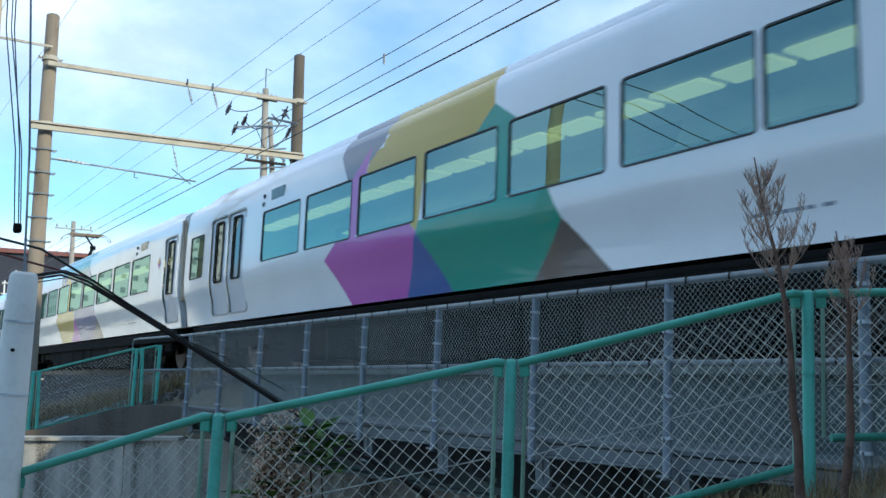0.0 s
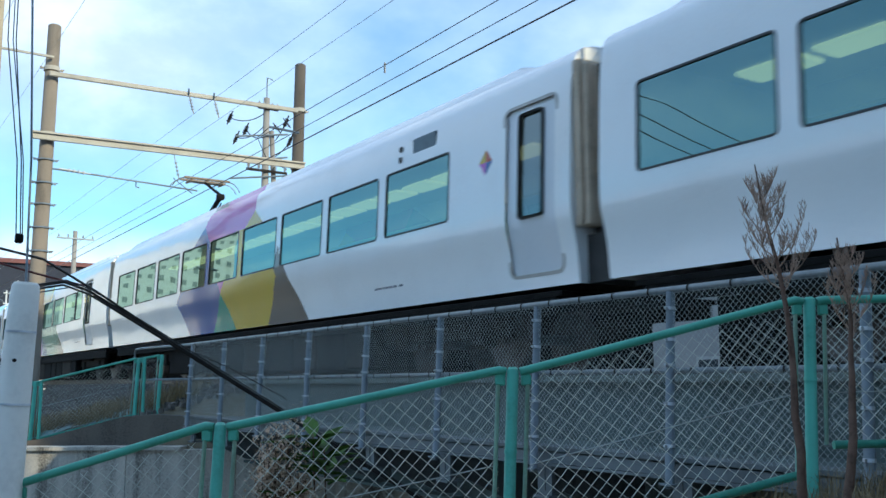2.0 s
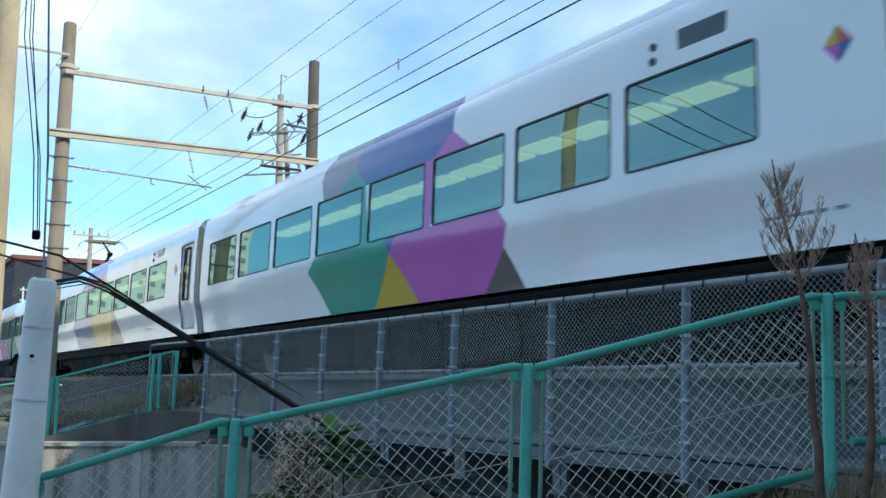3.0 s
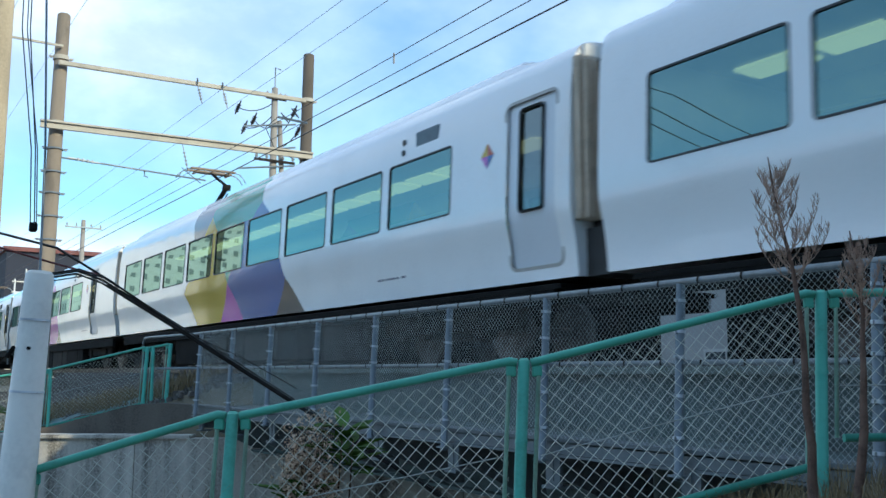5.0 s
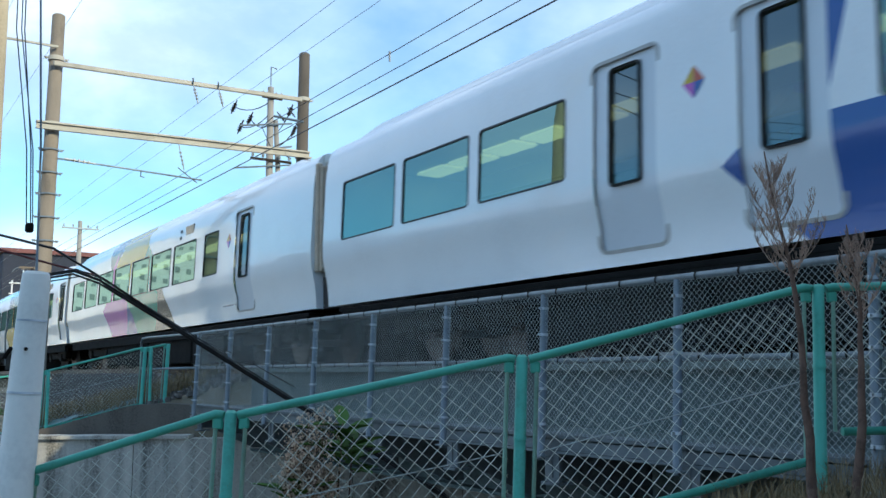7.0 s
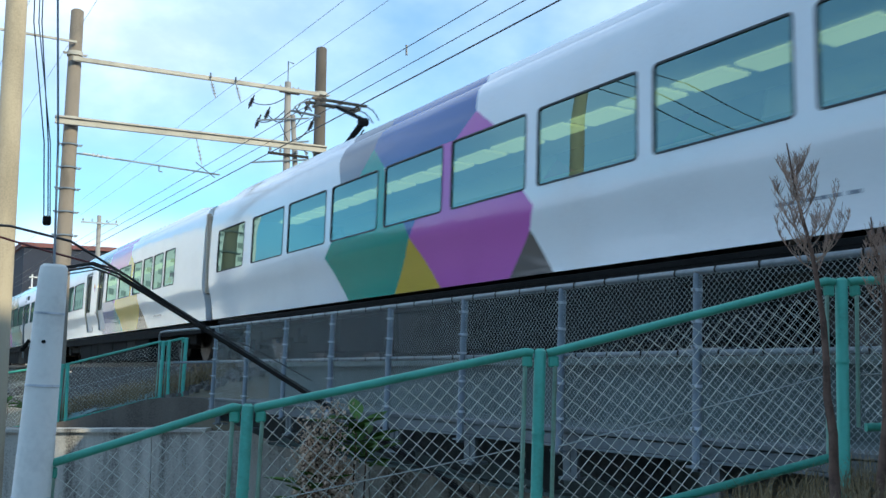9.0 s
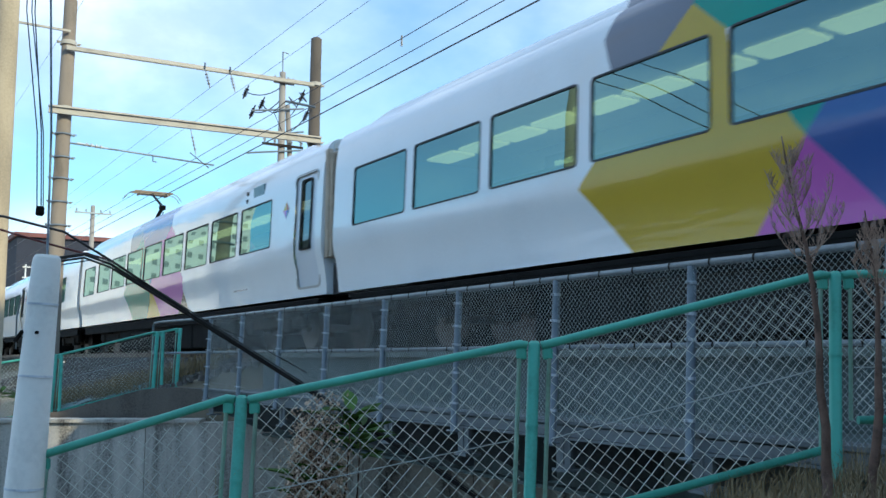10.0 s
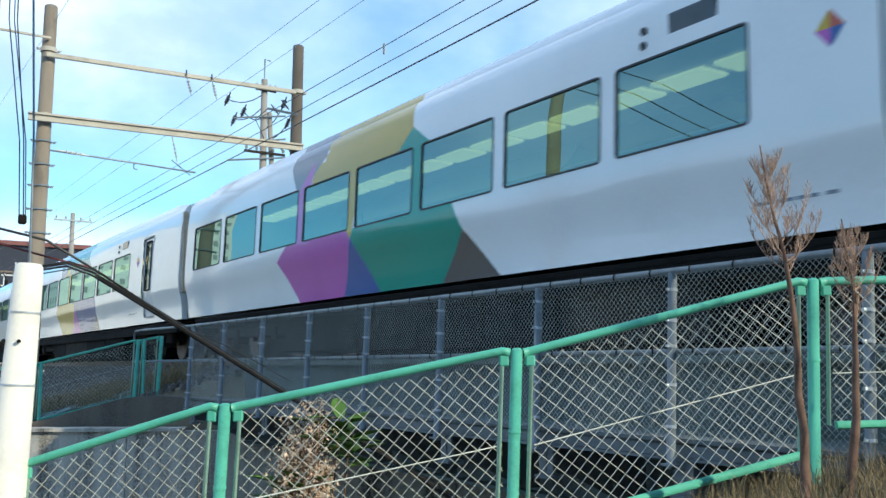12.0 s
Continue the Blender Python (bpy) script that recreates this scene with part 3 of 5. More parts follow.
def portal(y):
    t = thing("catenary_portal", "two concrete masts joined by buff steel beams over the line", "mast", "catenary portals")
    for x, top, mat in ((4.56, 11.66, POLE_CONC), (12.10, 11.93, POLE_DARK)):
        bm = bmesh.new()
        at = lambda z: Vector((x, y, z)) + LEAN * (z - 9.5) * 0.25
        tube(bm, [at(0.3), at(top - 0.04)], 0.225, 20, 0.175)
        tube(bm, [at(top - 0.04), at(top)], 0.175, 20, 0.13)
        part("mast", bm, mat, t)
        for z in (10.36, 8.47, 7.75, 7.1, 6.5, 5.85, 5.2):
            bm = bmesh.new()
            c = at(z)
            h = 0.06 if z > 8 else 0.022
            r = 0.218 + (10 - z) * 0.004
            tube(bm, [(c.x, c.y, z - h), (c.x, c.y, z + h)], r, 20)
            for s in (-1, 1):     # bolt ears of the band
                tube(bm, [(c.x + s * r, c.y - 0.03, z), (c.x + s * (r + 0.11), c.y - 0.06, z + 0.015)], 0.016, 6)
                box(bm, c.x + s * (r + 0.05) - 0.035, c.y - 0.05, z - 0.03, c.x + s * (r + 0.05) + 0.035, c.y + 0.02, z + 0.03, 0.008)
            part("band", bm, BEAM_PAINT if z > 8 else GALV, t)
    yb = y - 0.26
    tilt = Matrix.Translation((4.56, 0, 0)) @ Matrix.Rotation(radians(-0.95), 4, "Y") @ Matrix.Translation((-4.56, 0, 0))
    bm = bmesh.new()   # lower beam: a trough section
    box(bm, 4.22, yb - 0.10, 8.245, 12.32, yb + 0.0, 8.275)
    box(bm, 4.22, yb - 0.10, 8.275, 12.32, yb - 0.07, 8.405)
    box(bm, 4.22, yb - 0.16, 8.405, 12.32, yb + 0.0, 8.455)
    for x in (5.3, 7.4, 9.6, 11.5):
        box(bm, x, yb - 0.112, 8.245, x + 0.09, yb - 0.101, 8.404)
    part("lower_beam", bm, BEAM_PAINT, t, m=tilt)
    bm = bmesh.new()
    box(bm, 4.62, yb - 0.08, 10.07, 12.1, yb, 10.21, 0.02)
    part("upper_beam", bm, BEAM_PAINT, t, m=tilt)
    bm = bmesh.new()
    box(bm, 2.05, yb - 0.05, 10.60, 4.56, yb, 10.66)
    part("side_arm", bm, BEAM_PAINT, t)
    for x in (8.36, 9.14):
        bar("hanger", [(x, yb - 0.09, 10.36), (x, yb - 0.12, 10.2)], 0.025, GALV, t, 6)
        insulator(t, (x, yb - 0.1, 10.2), (x + 0.17, yb - 0.1, 9.60), PORCELAIN, 0.055)
    insulator(t, (8.02, yb, 8.3), (8.2, yb, 7.55), PORCELAIN, 0.045)
    bar("steady_arm", [(4.6, yb + 0.2, 7.52), (5.9, yb, 7.43), (8.75, yb, 7.30)], 0.025, GALV, t, 8)
    insulator(t, (4.85, yb, 7.50), (5.7, yb, 7.44), PORCELAIN, 0.06)
    bar("steady_arm", [(8.02, yb, 7.6), (8.6, yb, 7.2)], 0.015, GALV, t, 6)
    bar("dropper", [(6.95, yb, 7.36), (6.95, yb, 7.22), (7.05, yb, 7.20)], 0.018, GALV, t, 6)
    bar("side_bracket", [(12.0, yb, 9.55), (11.0, yb, 9.6)], 0.04, GALV, t, 6)
    for dx, dz in ((11.1, 9.75), (11.45, 9.95)):
        insulator(t, (dx, yb, dz), (dx + 0.26, yb, dz - 0.28), DARK_INSUL, 0.06)
    bar("jumper", [(11.0, yb, 9.6), (10.6, yb, 9.2), (10.9, yb, 8.6), (11.6, yb, 8.3)], 0.012, UNDER, t, 5)


def wires():
    """Wires that run along the line."""
    data = [("contact_wire", 8.27, 6.86, 0.013, COPPER), ("messenger_wire", 8.27, 7.15, 0.008, COPPER), ("feeder_wire", 8.27, 7.50, 0.008, COPPER),
            ("feeder_wire", 9.33, 9.58, 0.006, GALV), ("feeder_wire", 8.52, 9.6, 0.006, GALV), ("earth_wire", 4.67, 11.2, 0.006, GALV), ("earth_wire", 3.0, 10.7, 0.006, GALV)]
    for name, x, z, r, mat in data:
        bm = bmesh.new()
        tube(bm, [(x, -60, z), (x, 27, z), (x, 76, z), (x, 140, z), (x, 300, z)], r, 6)
        solo(name, bm, mat, "thin dark overhead wire along the railway", "wire", "overhead wires")
    t = thing("wire_tag", "small white spacer hanging on an overhead wire", "spacer")
    bar("tag", [(8.27, 14.6, 7.55), (8.27, 14.6, 7.35)], 0.022, PORCELAIN, t, 6)


def line_pole(x, y, top, double=False, arms=((-0.4, 1.6),)):
    t = thing("utility_pole", "grey concrete utility pole with crossarms and insulators", "pole", "utility poles")
    bm = bmesh.new()
    tube(bm, [(x, y, 0), (x, y, top)], 0.2, 14, 0.13)
    part("shaft", bm, POLE_PALE, t)
    if double:
        bar("brace_pole", [(x + 1.0, y, 0), (x + 0.25, y, top - 1.4)], 0.15, POLE_PALE, t, 12, 0.1)
        bar("lightning_rod", [(x, y, top), (x, y, top + 0.9), (x + 0.25, y, top + 0.85)], 0.03, GALV, t, 6)
    for dz, w in arms:
        bm = bmesh.new()
        box(bm, x - w / 2, y - 0.22, top + dz - 0.05, x + w / 2, y - 0.14, top + dz + 0.05)
        part("crossarm", bm, UNDER_BOX if double else GALV, t)
        for k in (-0.45, -0.2, 0.2, 0.45):
            insulator(t, (x + k * w, y - 0.18, top + dz + 0.28), (x + k * w, y - 0.18, top + dz + 0.05), PORCELAIN, 0.07)
    if double:
        for k, (dx, dz) in enumerate(((-1.6, -1.1), (-1.3, -1.9), (-0.9, -1.5), (0.9, -0.9), (1.1, -1.7))):
            insulator(t, (x + dx + 0.12, y, top + dz + 0.3), (x + dx - 0.12, y, top + dz - 0.3), DARK_INSUL, 0.1)
            bar("jumper", sag((x + dx, y, top + dz), (x, y, top - 0.6 - k * 0.5), 0.25, 6), 0.02, UNDER, t, 5)
        for dz, dx in ((-1.6, 1.4), (-2.6, 1.0), (-3.4, 1.6)):
            bar("crossarm", [(x - dx, y - 0.2, top + dz - 0.3), (x + 0.9, y - 0.2, top + dz + 0.1)], 0.04, GALV, t, 6)


# ---- the train ----
PROFILE = [(0.95, 1.345), (1.06, 1.354), (1.2, 1.366), (1.35, 1.384), (1.48, 1.408), (1.6, 1.438), (1.7, 1.460), (1.80, 1.471), (2.0, 1.472), (2.4, 1.455), (2.8, 1.44), (3.1, 1.425), (3.3, 1.405), (3.48, 1.375), (3.6, 1.33), (3.68, 1.26), (3.72, 1.20)]


def skin(z):
    """Half width of the body at height z over the rail."""
    return float(np.interp(z, [p[0] for p in PROFILE], [p[1] for p in PROFILE]))


W0, W1 = 1.99, 2.975     # window sill and head over the rail
PITCH, WIN = 1.96, 1.74
LAYOUT = {               # window starts, small windows (start, width), doors, badge, panel
    "a": ([0.66 + PITCH * i for i in range(9)], [], [19.32], 18.93, 17.1),
    "b": ([0.66 + PITCH * i for i in range(8)], [], [17.36], 16.95, 15.15),
    "g": ([0.50 + PITCH * i for i in range(8)], [], [17.20], 16.79, 14.99),
    "h": ([0.50] + [2.72 + PITCH * i for i in range(8)], [], [19.32], 18.93, 17.1),
    "c": ([0.68 + PITCH * i for i in range(7)], [(14.76, 0.95)], [16.72], 16.38, 13.3),
    "d": ([4.54 + PITCH * i for i in range(6)], [(16.14, 0.95), (0.29, 0.9)], [17.48, 1.62, 2.65], 18.82, 4.9),
    "e": ([0.62 + PITCH * i for i in range(3)], [(10.12, 1.5), (11.86, 1.5), (13.70, 0.98), (14.86, 0.98), (16.0, 0.98), (17.14, 0.98)], [6.72, 8.70], 8.2, 0),
}
DOOR_W = 1.0


TAILS = {   # how the last coloured piece ends: its edge below the windows, and the dark piece behind it
    "mid": ([(5.4, 0.93), (6.03, 1.62), (5.82, 2.0)], [(5.4, 0.93), (6.75, 0.93), (6.03, 1.62)], []),
    "small": ([(5.33, 0.93), (5.88, 1.5), (6.02, 1.78), (5.82, 2.0)], [(5.33, 0.93), (6.25, 0.93), (5.88, 1.5)], []),
    "large": ([(5.35, 0.93), (5.95, 1.82), (5.82, 2.0)], [(5.35, 0.93), (7.2, 0.93), (6.3, 2.0), (5.95, 1.82)], [[(5.95, 1.82), (6.3, 2.0), (5.82, 2.0)], [(5.8, 2.0), (6.2, 2.0), (6.0, 2.42)]]),
}


def patch_regions(pal, tail):
    a, b, c, top, pillar, topr = pal
    edge, dark, spikes = TAILS[tail]
    return [   # convex pieces of the livery: paint, corners (along, height)
        (a, [(0, 1.73), (0.82, 0.93), (2.5, 0.93), (2.91, 1.86), (2.75, 2.0), (0.42, 2.0)]),
        (a, [(0.85, 2.0), (1.12, 2.0), (1.5, 3.4), (1.0, 3.02), (0.85, 2.9)]),
        (b, [(2.5, 0.93), (3.71, 0.93), (2.91, 1.86)]),
        (c, [(3.71, 0.93), *edge, (3.0, 2.0), (2.91, 1.86)]),
        (5, dark),
        (pillar, [(2.75, 2.0), (3.0, 2.0), (3.15, 3.0), (2.75, 3.0)]),
        (pillar, [(2.75, 2.0), (2.91, 1.80), (3.06, 2.0)]),
        (c, [(4.75, 2.0), (5.05, 2.0), (5.2, 2.99), (4.75, 2.99)]),
        (6, [(0.57, 3.73), (0.48, 3.4), (0.8, 2.9), (1.35, 3.06), (1.9, 3.4), (1.95, 3.73)]),
        (top, [(1.35, 3.06), (1.45, 2.96), (4.35, 2.96), (4.75, 3.28), (4.66, 3.73), (1.95, 3.73), (1.9, 3.4)]),
        (topr, [(4.35, 2.96), (5.25, 2.96), (4.75, 3.28)]),
    ] + [(5, poly) for poly in spikes]


def patch_regions_shifted(pal, tail):
    """The same livery on cars whose pillars fall at other places."""
    a, b, c, top, pillar, topr = pal
    edge, dark, spikes = TAILS[tail]
    crest = 0 if a == 4 else 6
    return [
        (a, [(0, 1.73), (0.75, 0.93), (2.32, 0.93), (2.99, 1.75), (2.82, 2.0), (0.3, 2.0)]),
        (b, [(2.32, 0.93), (3.71, 0.93), (2.99, 1.75)]),
        (top, [(2.82, 2.0), (2.99, 1.75), (3.2, 2.0)]),
        (c, [(3.71, 0.93), *edge, (3.2, 2.0), (2.99, 1.75)]),
        (5, dark),
        (a, [(1.7, 2.0), (2.3, 2.0), (2.15, 2.97), (1.72, 3.36), (1.7, 2.97)]),
        (a, [(1.02 if a == 4 else 1.25, 2.96), (1.7, 2.96), (1.72, 3.36)]),
        (c, [(3.7, 2.0), (4.2, 2.0), (4.3, 2.98), (3.7, 2.98)]),
        (crest, [(0.6, 3.73), (0.42, 3.36), (0.56, 2.94), (1.25, 2.96), (1.72, 3.36), (1.95, 3.73)]),
        (top, [(1.72, 3.36), (2.15, 2.96), (4.2, 2.96), (4.72, 3.28), (4.66, 3.73), (1.95, 3.73)]),
        (topr, [(4.2, 2.96), (5.2, 2.96), (4.72, 3.28)]),
    ] + [(5, poly) for poly in spikes]


def inside(p, poly):
    return all((b[0] - a[0]) * (p[1] - a[1]) - (b[1] - a[1]) * (p[0] - a[0]) > -1e-6 for a, b in zip(poly, poly[1:] + poly[:1]))


def body_side(layout, start, pal, tail):
    wins, smalls, doors, badge, panel = LAYOUT[layout]
    holes = [(w + 0.022, w + WIN - 0.022, W0 + 0.022, W1 - 0.022) for w in wins] + [(w + 0.022, w + v - 0.022, W0 + 0.022, W1 - 0.022) for w, v in smalls]
    holes += [(d + 0.03, d + DOOR_W - 0.03, 1.12, 3.2) for d in doors]
    ss = sorted({-0.06, 20.56, *(h[0] for h in holes), *(h[1] for h in holes)})
    ss = [ss[0]] + [b for a, b in zip(ss, ss[1:]) if b - a > 1e-4]
    zs = sorted({p[0] for p in PROFILE} | {W0 + 0.022, W1 - 0.022, 1.12, 3.2})
    bm = bmesh.new()
    grid = [[bm.verts.new((0, -s, z)) for z in zs] for s in ss]
    for i in range(len(ss) - 1):
        for k in range(len(zs) - 1):
            cs, cz = (ss[i] + ss[i + 1]) / 2, (zs[k] + zs[k + 1]) / 2
            if any(h[0] < cs < h[1] and h[2] < cz < h[3] for h in holes):
                continue
            bm.faces.new((grid[i][k], grid[i + 1][k], grid[i + 1][k + 1], grid[i][k + 1]))
    regions = patch_regions_shifted(pal, tail) if abs(start - 6.4) < 0.4 else patch_regions(pal, tail)
    cuts = set()
    for _, poly in regions:
        for p, q in zip(poly, poly[1:] + poly[:1]):
            cuts.add((p, q) if p < q else (q, p))
    for p, q in sorted(cuts):
        n = Vector((0, (q[1] - p[1]), (q[0] - p[0])))
        if n.length < 1e-6:
            continue
        lo, hi = start + min(p[0], q[0]) - 0.02, start + max(p[0], q[0]) + 0.02
        zl, zh = min(p[1], q[1]) - 0.01, max(p[1], q[1]) + 0.01
        fs = []
        for f in bm.faces:
            ys = [-v.co.y for v in f.verts]
            zz = [v.co.z for v in f.verts]
            if max(ys) > lo and min(ys) < hi and max(zz) > zl and min(zz) < zh:
                fs.append(f)
        geom = list({x for f in fs for x in (*f.verts, *f.edges)}) + fs
        bmesh.ops.bisect_plane(bm, geom=geom, plane_co=(0, -(start + p[0]), p[1]), plane_no=n.normalized(), dist=1e-4)
    for f in bm.faces:
        c = f.calc_center_median()
        p = (-c.y - start, c.z)
        f.smooth = True
        for paint, poly in regions:
            if inside(p, poly):
                f.material_index = paint
                break
    for v in bm.verts:
        v.co.x = -skin(v.co.z)
    me = as_mesh("side_panel", bm, [WHITE, MAGENTA, TEAL, YELLOW, BLUE, DARK, GREY])
    slope = [(skin(v.co.z + 0.07) - skin(v.co.z - 0.07)) / 0.14 for v in me.vertices]
    me.normals_split_custom_set_from_vertices([Vector((-1, 0, -d)).normalized() for d in slope])
    return me


def round_rect(w, h, r, n=4):
    pts = []
    for cx, cy, a0 in ((w / 2 - r, h / 2 - r, 0), (-w / 2 + r, h / 2 - r, 90), (-w / 2 + r, -h / 2 + r, 180), (w / 2 - r, -h / 2 + r, 270)):
        for i in range(n + 1):
            a = radians(a0 + 90 * i / n)
            pts.append((cx + r * math.cos(a), cy + r * math.sin(a)))
    return pts


def ring_mesh(name, w, h, zc, r, band, depth, mat, out=0.006):
    """A rounded frame on the body's skin, centred at y = 0."""
    bm = bmesh.new()
    o, i = round_rect(w, h, r), round_rect(w - 2 * band, h - 2 * band, max(0.02, r - band))
    loops = []
    for pts, dx in ((o, -0.002), (o, out), (i, out), (i, -depth)):
        loops.append([bm.verts.new((-skin(zc + z) - dx, y, zc + z)) for y, z in pts])
    for a, b in zip(loops, loops[1:]):
        for k in range(len(a)):
            bm.faces.new((a[k], b[k], b[(k + 1) % len(a)], a[(k + 1) % len(a)]))
    return as_mesh(name, bm, mat)


def pane_mesh(name, w, h, zc, r, mat, inset=0.012):
    bm = bmesh.new()
    rows = 6
    grid = []
    for i in range(rows + 1):
        z = zc - h / 2 + h * i / rows
        grid.append([bm.verts.new((-skin(z) + inset, y, z)) for y in (-w / 2, w / 2)])
    for a, b in zip(grid, grid[1:]):
        bm.faces.new((a[0], b[0], b[1], a[1])).smooth = True
    return as_mesh(name, bm, mat)


WC, WH = (W0 + W1) / 2, W1 - W0
SHARED = {}


def shared(key, make):
    if key not in SHARED:
        SHARED[key] = make()
    return SHARED[key]


def door_leaf():
    bm = bmesh.new()
    zs = [1.12, 1.42, 1.62, 1.80, 2.0, 2.4, 2.8, 3.1, 3.2]
    hole = (1.80, 3.1)
    for y0, y1, zz in ((-DOOR_W / 2 + 0.02, -0.23, zs), (0.23, DOOR_W / 2 - 0.02, zs), (-0.23, 0.23, [z for z in zs if z <= 1.80]), (-0.23, 0.23, [3.1, 3.2])):
        grid = [[bm.verts.new((-skin(z) + 0.035, y, z)) for y in (y0, y1)] for z in zz]
        for a, b in zip(grid, grid[1:]):
            bm.faces.new((a[0], b[0], b[1], a[1])).smooth = True
    return as_mesh("door", bm, DOOR_PAINT)


def add_side(car, mesh, layout, far):
    wins, smalls, doors, badge, panel = LAYOUT[layout]
    flip = pose(0, -20.5, 0, 0, 0, 180) if far else Matrix.Identity(4)
    side = part("side_panel", mesh, None, car, m=flip)
    for w, v in [(w, WIN) for w in wins] + list(smalls):
        fr = part("window", shared(("ring", v), lambda: ring_mesh("window", v, WH, WC, 0.065, 0.024, 0.03, RUBBER)), None, car, m=flip @ pose(0, -(w + v / 2), 0))
        part("pane", shared(("pane", v), lambda: pane_mesh("pane", v - 0.03, WH - 0.03, WC, 0.06, TRAIN_GLASS)), None, fr).visible_shadow = False
    for d in doors:
        at = flip @ pose(0, -(d + DOOR_W / 2), 0)
        dr = part("door", shared("leaf", door_leaf), None, car, m=at)
        part("door_frame", shared("dframe", lambda: ring_mesh("door_frame", DOOR_W + 0.05, 2.14, 2.16, 0.13, 0.040, 0.04, SILL_GREY, 0.008)), None, dr)
        part("door_window", shared("dwin", lambda: ring_mesh("door_window", 0.48, 1.32, 2.45, 0.07, 0.03, 0.0, RUBBER, -0.028)), None, dr)
        part("pane", shared("dpane", lambda: pane_mesh("pane", 0.45, 1.29, 2.45, 0.05, DARK_GLASS, 0.04)), None, dr, "dark door glass").visible_shadow = False
    part("badge", shared("badge", badge_mesh), None, car, "small multicoloured diamond badge", m=flip @ pose(0, -badge, 0))
    if panel and not far:
        part("destination_panel", shared("panel", lambda: panel_mesh(0.62, 0.22, 3.25)), None, car, "dark destination panel", m=pose(0, -(panel + 0.3), 0))
        for z in (3.12, 3.28):
            part("side_lamp", shared("dots", dots_mesh), None, car, m=pose(-skin(z), -(panel - 0.35), z))
    if not far:
        for w, g in ((0.09, 0), (0.09, 0.11), (0.05, 0.24), (0.10, 0.31), (0.10, 0.43), (0.09, 0.56), (0.12, 0.72)):
            part("letter", shared(("letter", w), lambda: letter_mesh(w)), None, car, m=pose(0, -15.9 - g, 0))


def badge_mesh():
    bm = bmesh.new()
    z, h, w = 2.64, 0.17, 0.14
    for k, (a, b) in enumerate((((0, h), (-w, 0)), ((-w, 0), (0, -h)), ((0, -h), (w, 0)), ((w, 0), (0, h)))):
        f = bm.faces.new([bm.verts.new((-skin(z + q) - 0.005, -p, z + q)) for p, q in ((0, 0), a, b)])
        f.material_index = k
    return as_mesh("badge", bm, [YELLOW, MAGENTA, BLUE, material("badge_red", (0.5, 0.10, 0.06), 0.4, vary=0.05)])


def panel_mesh(w, h, zc):
    bm = bmesh.new()
    x = -skin(zc) - 0.012
    box(bm, x, -w / 2, zc - h / 2, x + 0.03, w / 2, zc + h / 2, 0.008)
    return as_mesh("destination_panel", bm, [PANE_DARK])


def dots_mesh():
    bm = bmesh.new()
    tube(bm, [(0.01, 0, 0), (-0.02, 0, 0)], 0.045, 10)
    return as_mesh("side_lamp", bm, RUBBER)


def letter_mesh(w):
    """One small grey mark of the number low on the side."""
    bm = bmesh.new()
    z = 1.25
    x = -skin(z) - 0.004
    box(bm, x, -w, z, x + 0.003, 0, z + 0.085)
    return as_mesh("letter", bm, GREY)


def roof_mesh(start, pal):
    """Roof skin with the raised fairing; the coloured patch runs up onto the fairing."""
    bm = bmesh.new()
    prof = [(-1.20, 3.72), (-1.05, 3.755), (-0.6, 3.79), (0, 3.80), (0.6, 3.79), (1.05, 3.755), (1.20, 3.72)]
    a = [bm.verts.new((x, 0.06, z)) for x, z in prof]
    b = [bm.verts.new((x, -20.56, z)) for x, z in prof]
    for k in range(6):
        bm.faces.new((a[k], a[k + 1], b[k + 1], b[k])).smooth = True
    prof = [(-1.19, 3.722), (-1.15, 3.83), (-1.05, 3.90), (-0.8, 3.94), (0, 3.97), (0.8, 3.94), (1.05, 3.90), (1.15, 3.83), (1.19, 3.722)]
    stops = [(-0.72, 0.15, 0), (-1.3, 1, 0), (-(start + (1.75 if pal[0] == 4 else 0.57)), 1, 0), (-(start + (2.6 if pal[0] == 4 else 1.95)), 1, 6), (-(start + 4.66), 1, pal[3]), (-19.2, 1, 0), (-19.75, 0.15, 0)]
    rings = []
    for y, k, _ in stops:
        rings.append([bm.verts.new((x, y, 3.722 + (z - 3.722) * k)) for x, z in prof])
    for p, q, (_, _, paint) in zip(rings, rings[1:], stops[1:]):
        for k in range(8):
            f = bm.faces.new((p[k], p[k + 1], q[k + 1], q[k]))
            f.smooth, f.material_index = True, paint
    return as_mesh("roof", bm, [WHITE, MAGENTA, TEAL, YELLOW, BLUE, DARK, GREY])


def end_mesh():
    bm = bmesh.new()
    prof = [(-p[1], p[0]) for p in PROFILE] + [(-1.05, 3.755), (0, 3.80), (1.05, 3.755)] + [(p[1], p[0]) for p in PROFILE[::-1]]
    bm.faces.new([bm.verts.new((x, 0, z)) for x, z in prof])
    return as_mesh("end_wall", bm, WHITE)


def hood_mesh(k):
    x0, x1, y0, y1, top = ((-1.41, -1.30, 0.12, 0.236, 3.52), (-1.30, -1.14, 0.06, 0.235, 3.47), (-1.38, -1.31, 0.03, 0.10, 3.45))[k]
    bm = bmesh.new()
    box(bm, x0, y0, 1.58, x1, y1, top, 0.02)
    return as_mesh("gangway_hood", bm, BELLOWS)


def cap_mesh():
    bm = bmesh.new()
    # small block added where the sun glints above the gangway
    box(bm, -1.24, 0.19, 3.54, -0.98, 0.236, 3.71, 0.015)
    return as_mesh("glint_cap", bm, GLINT_CAP)


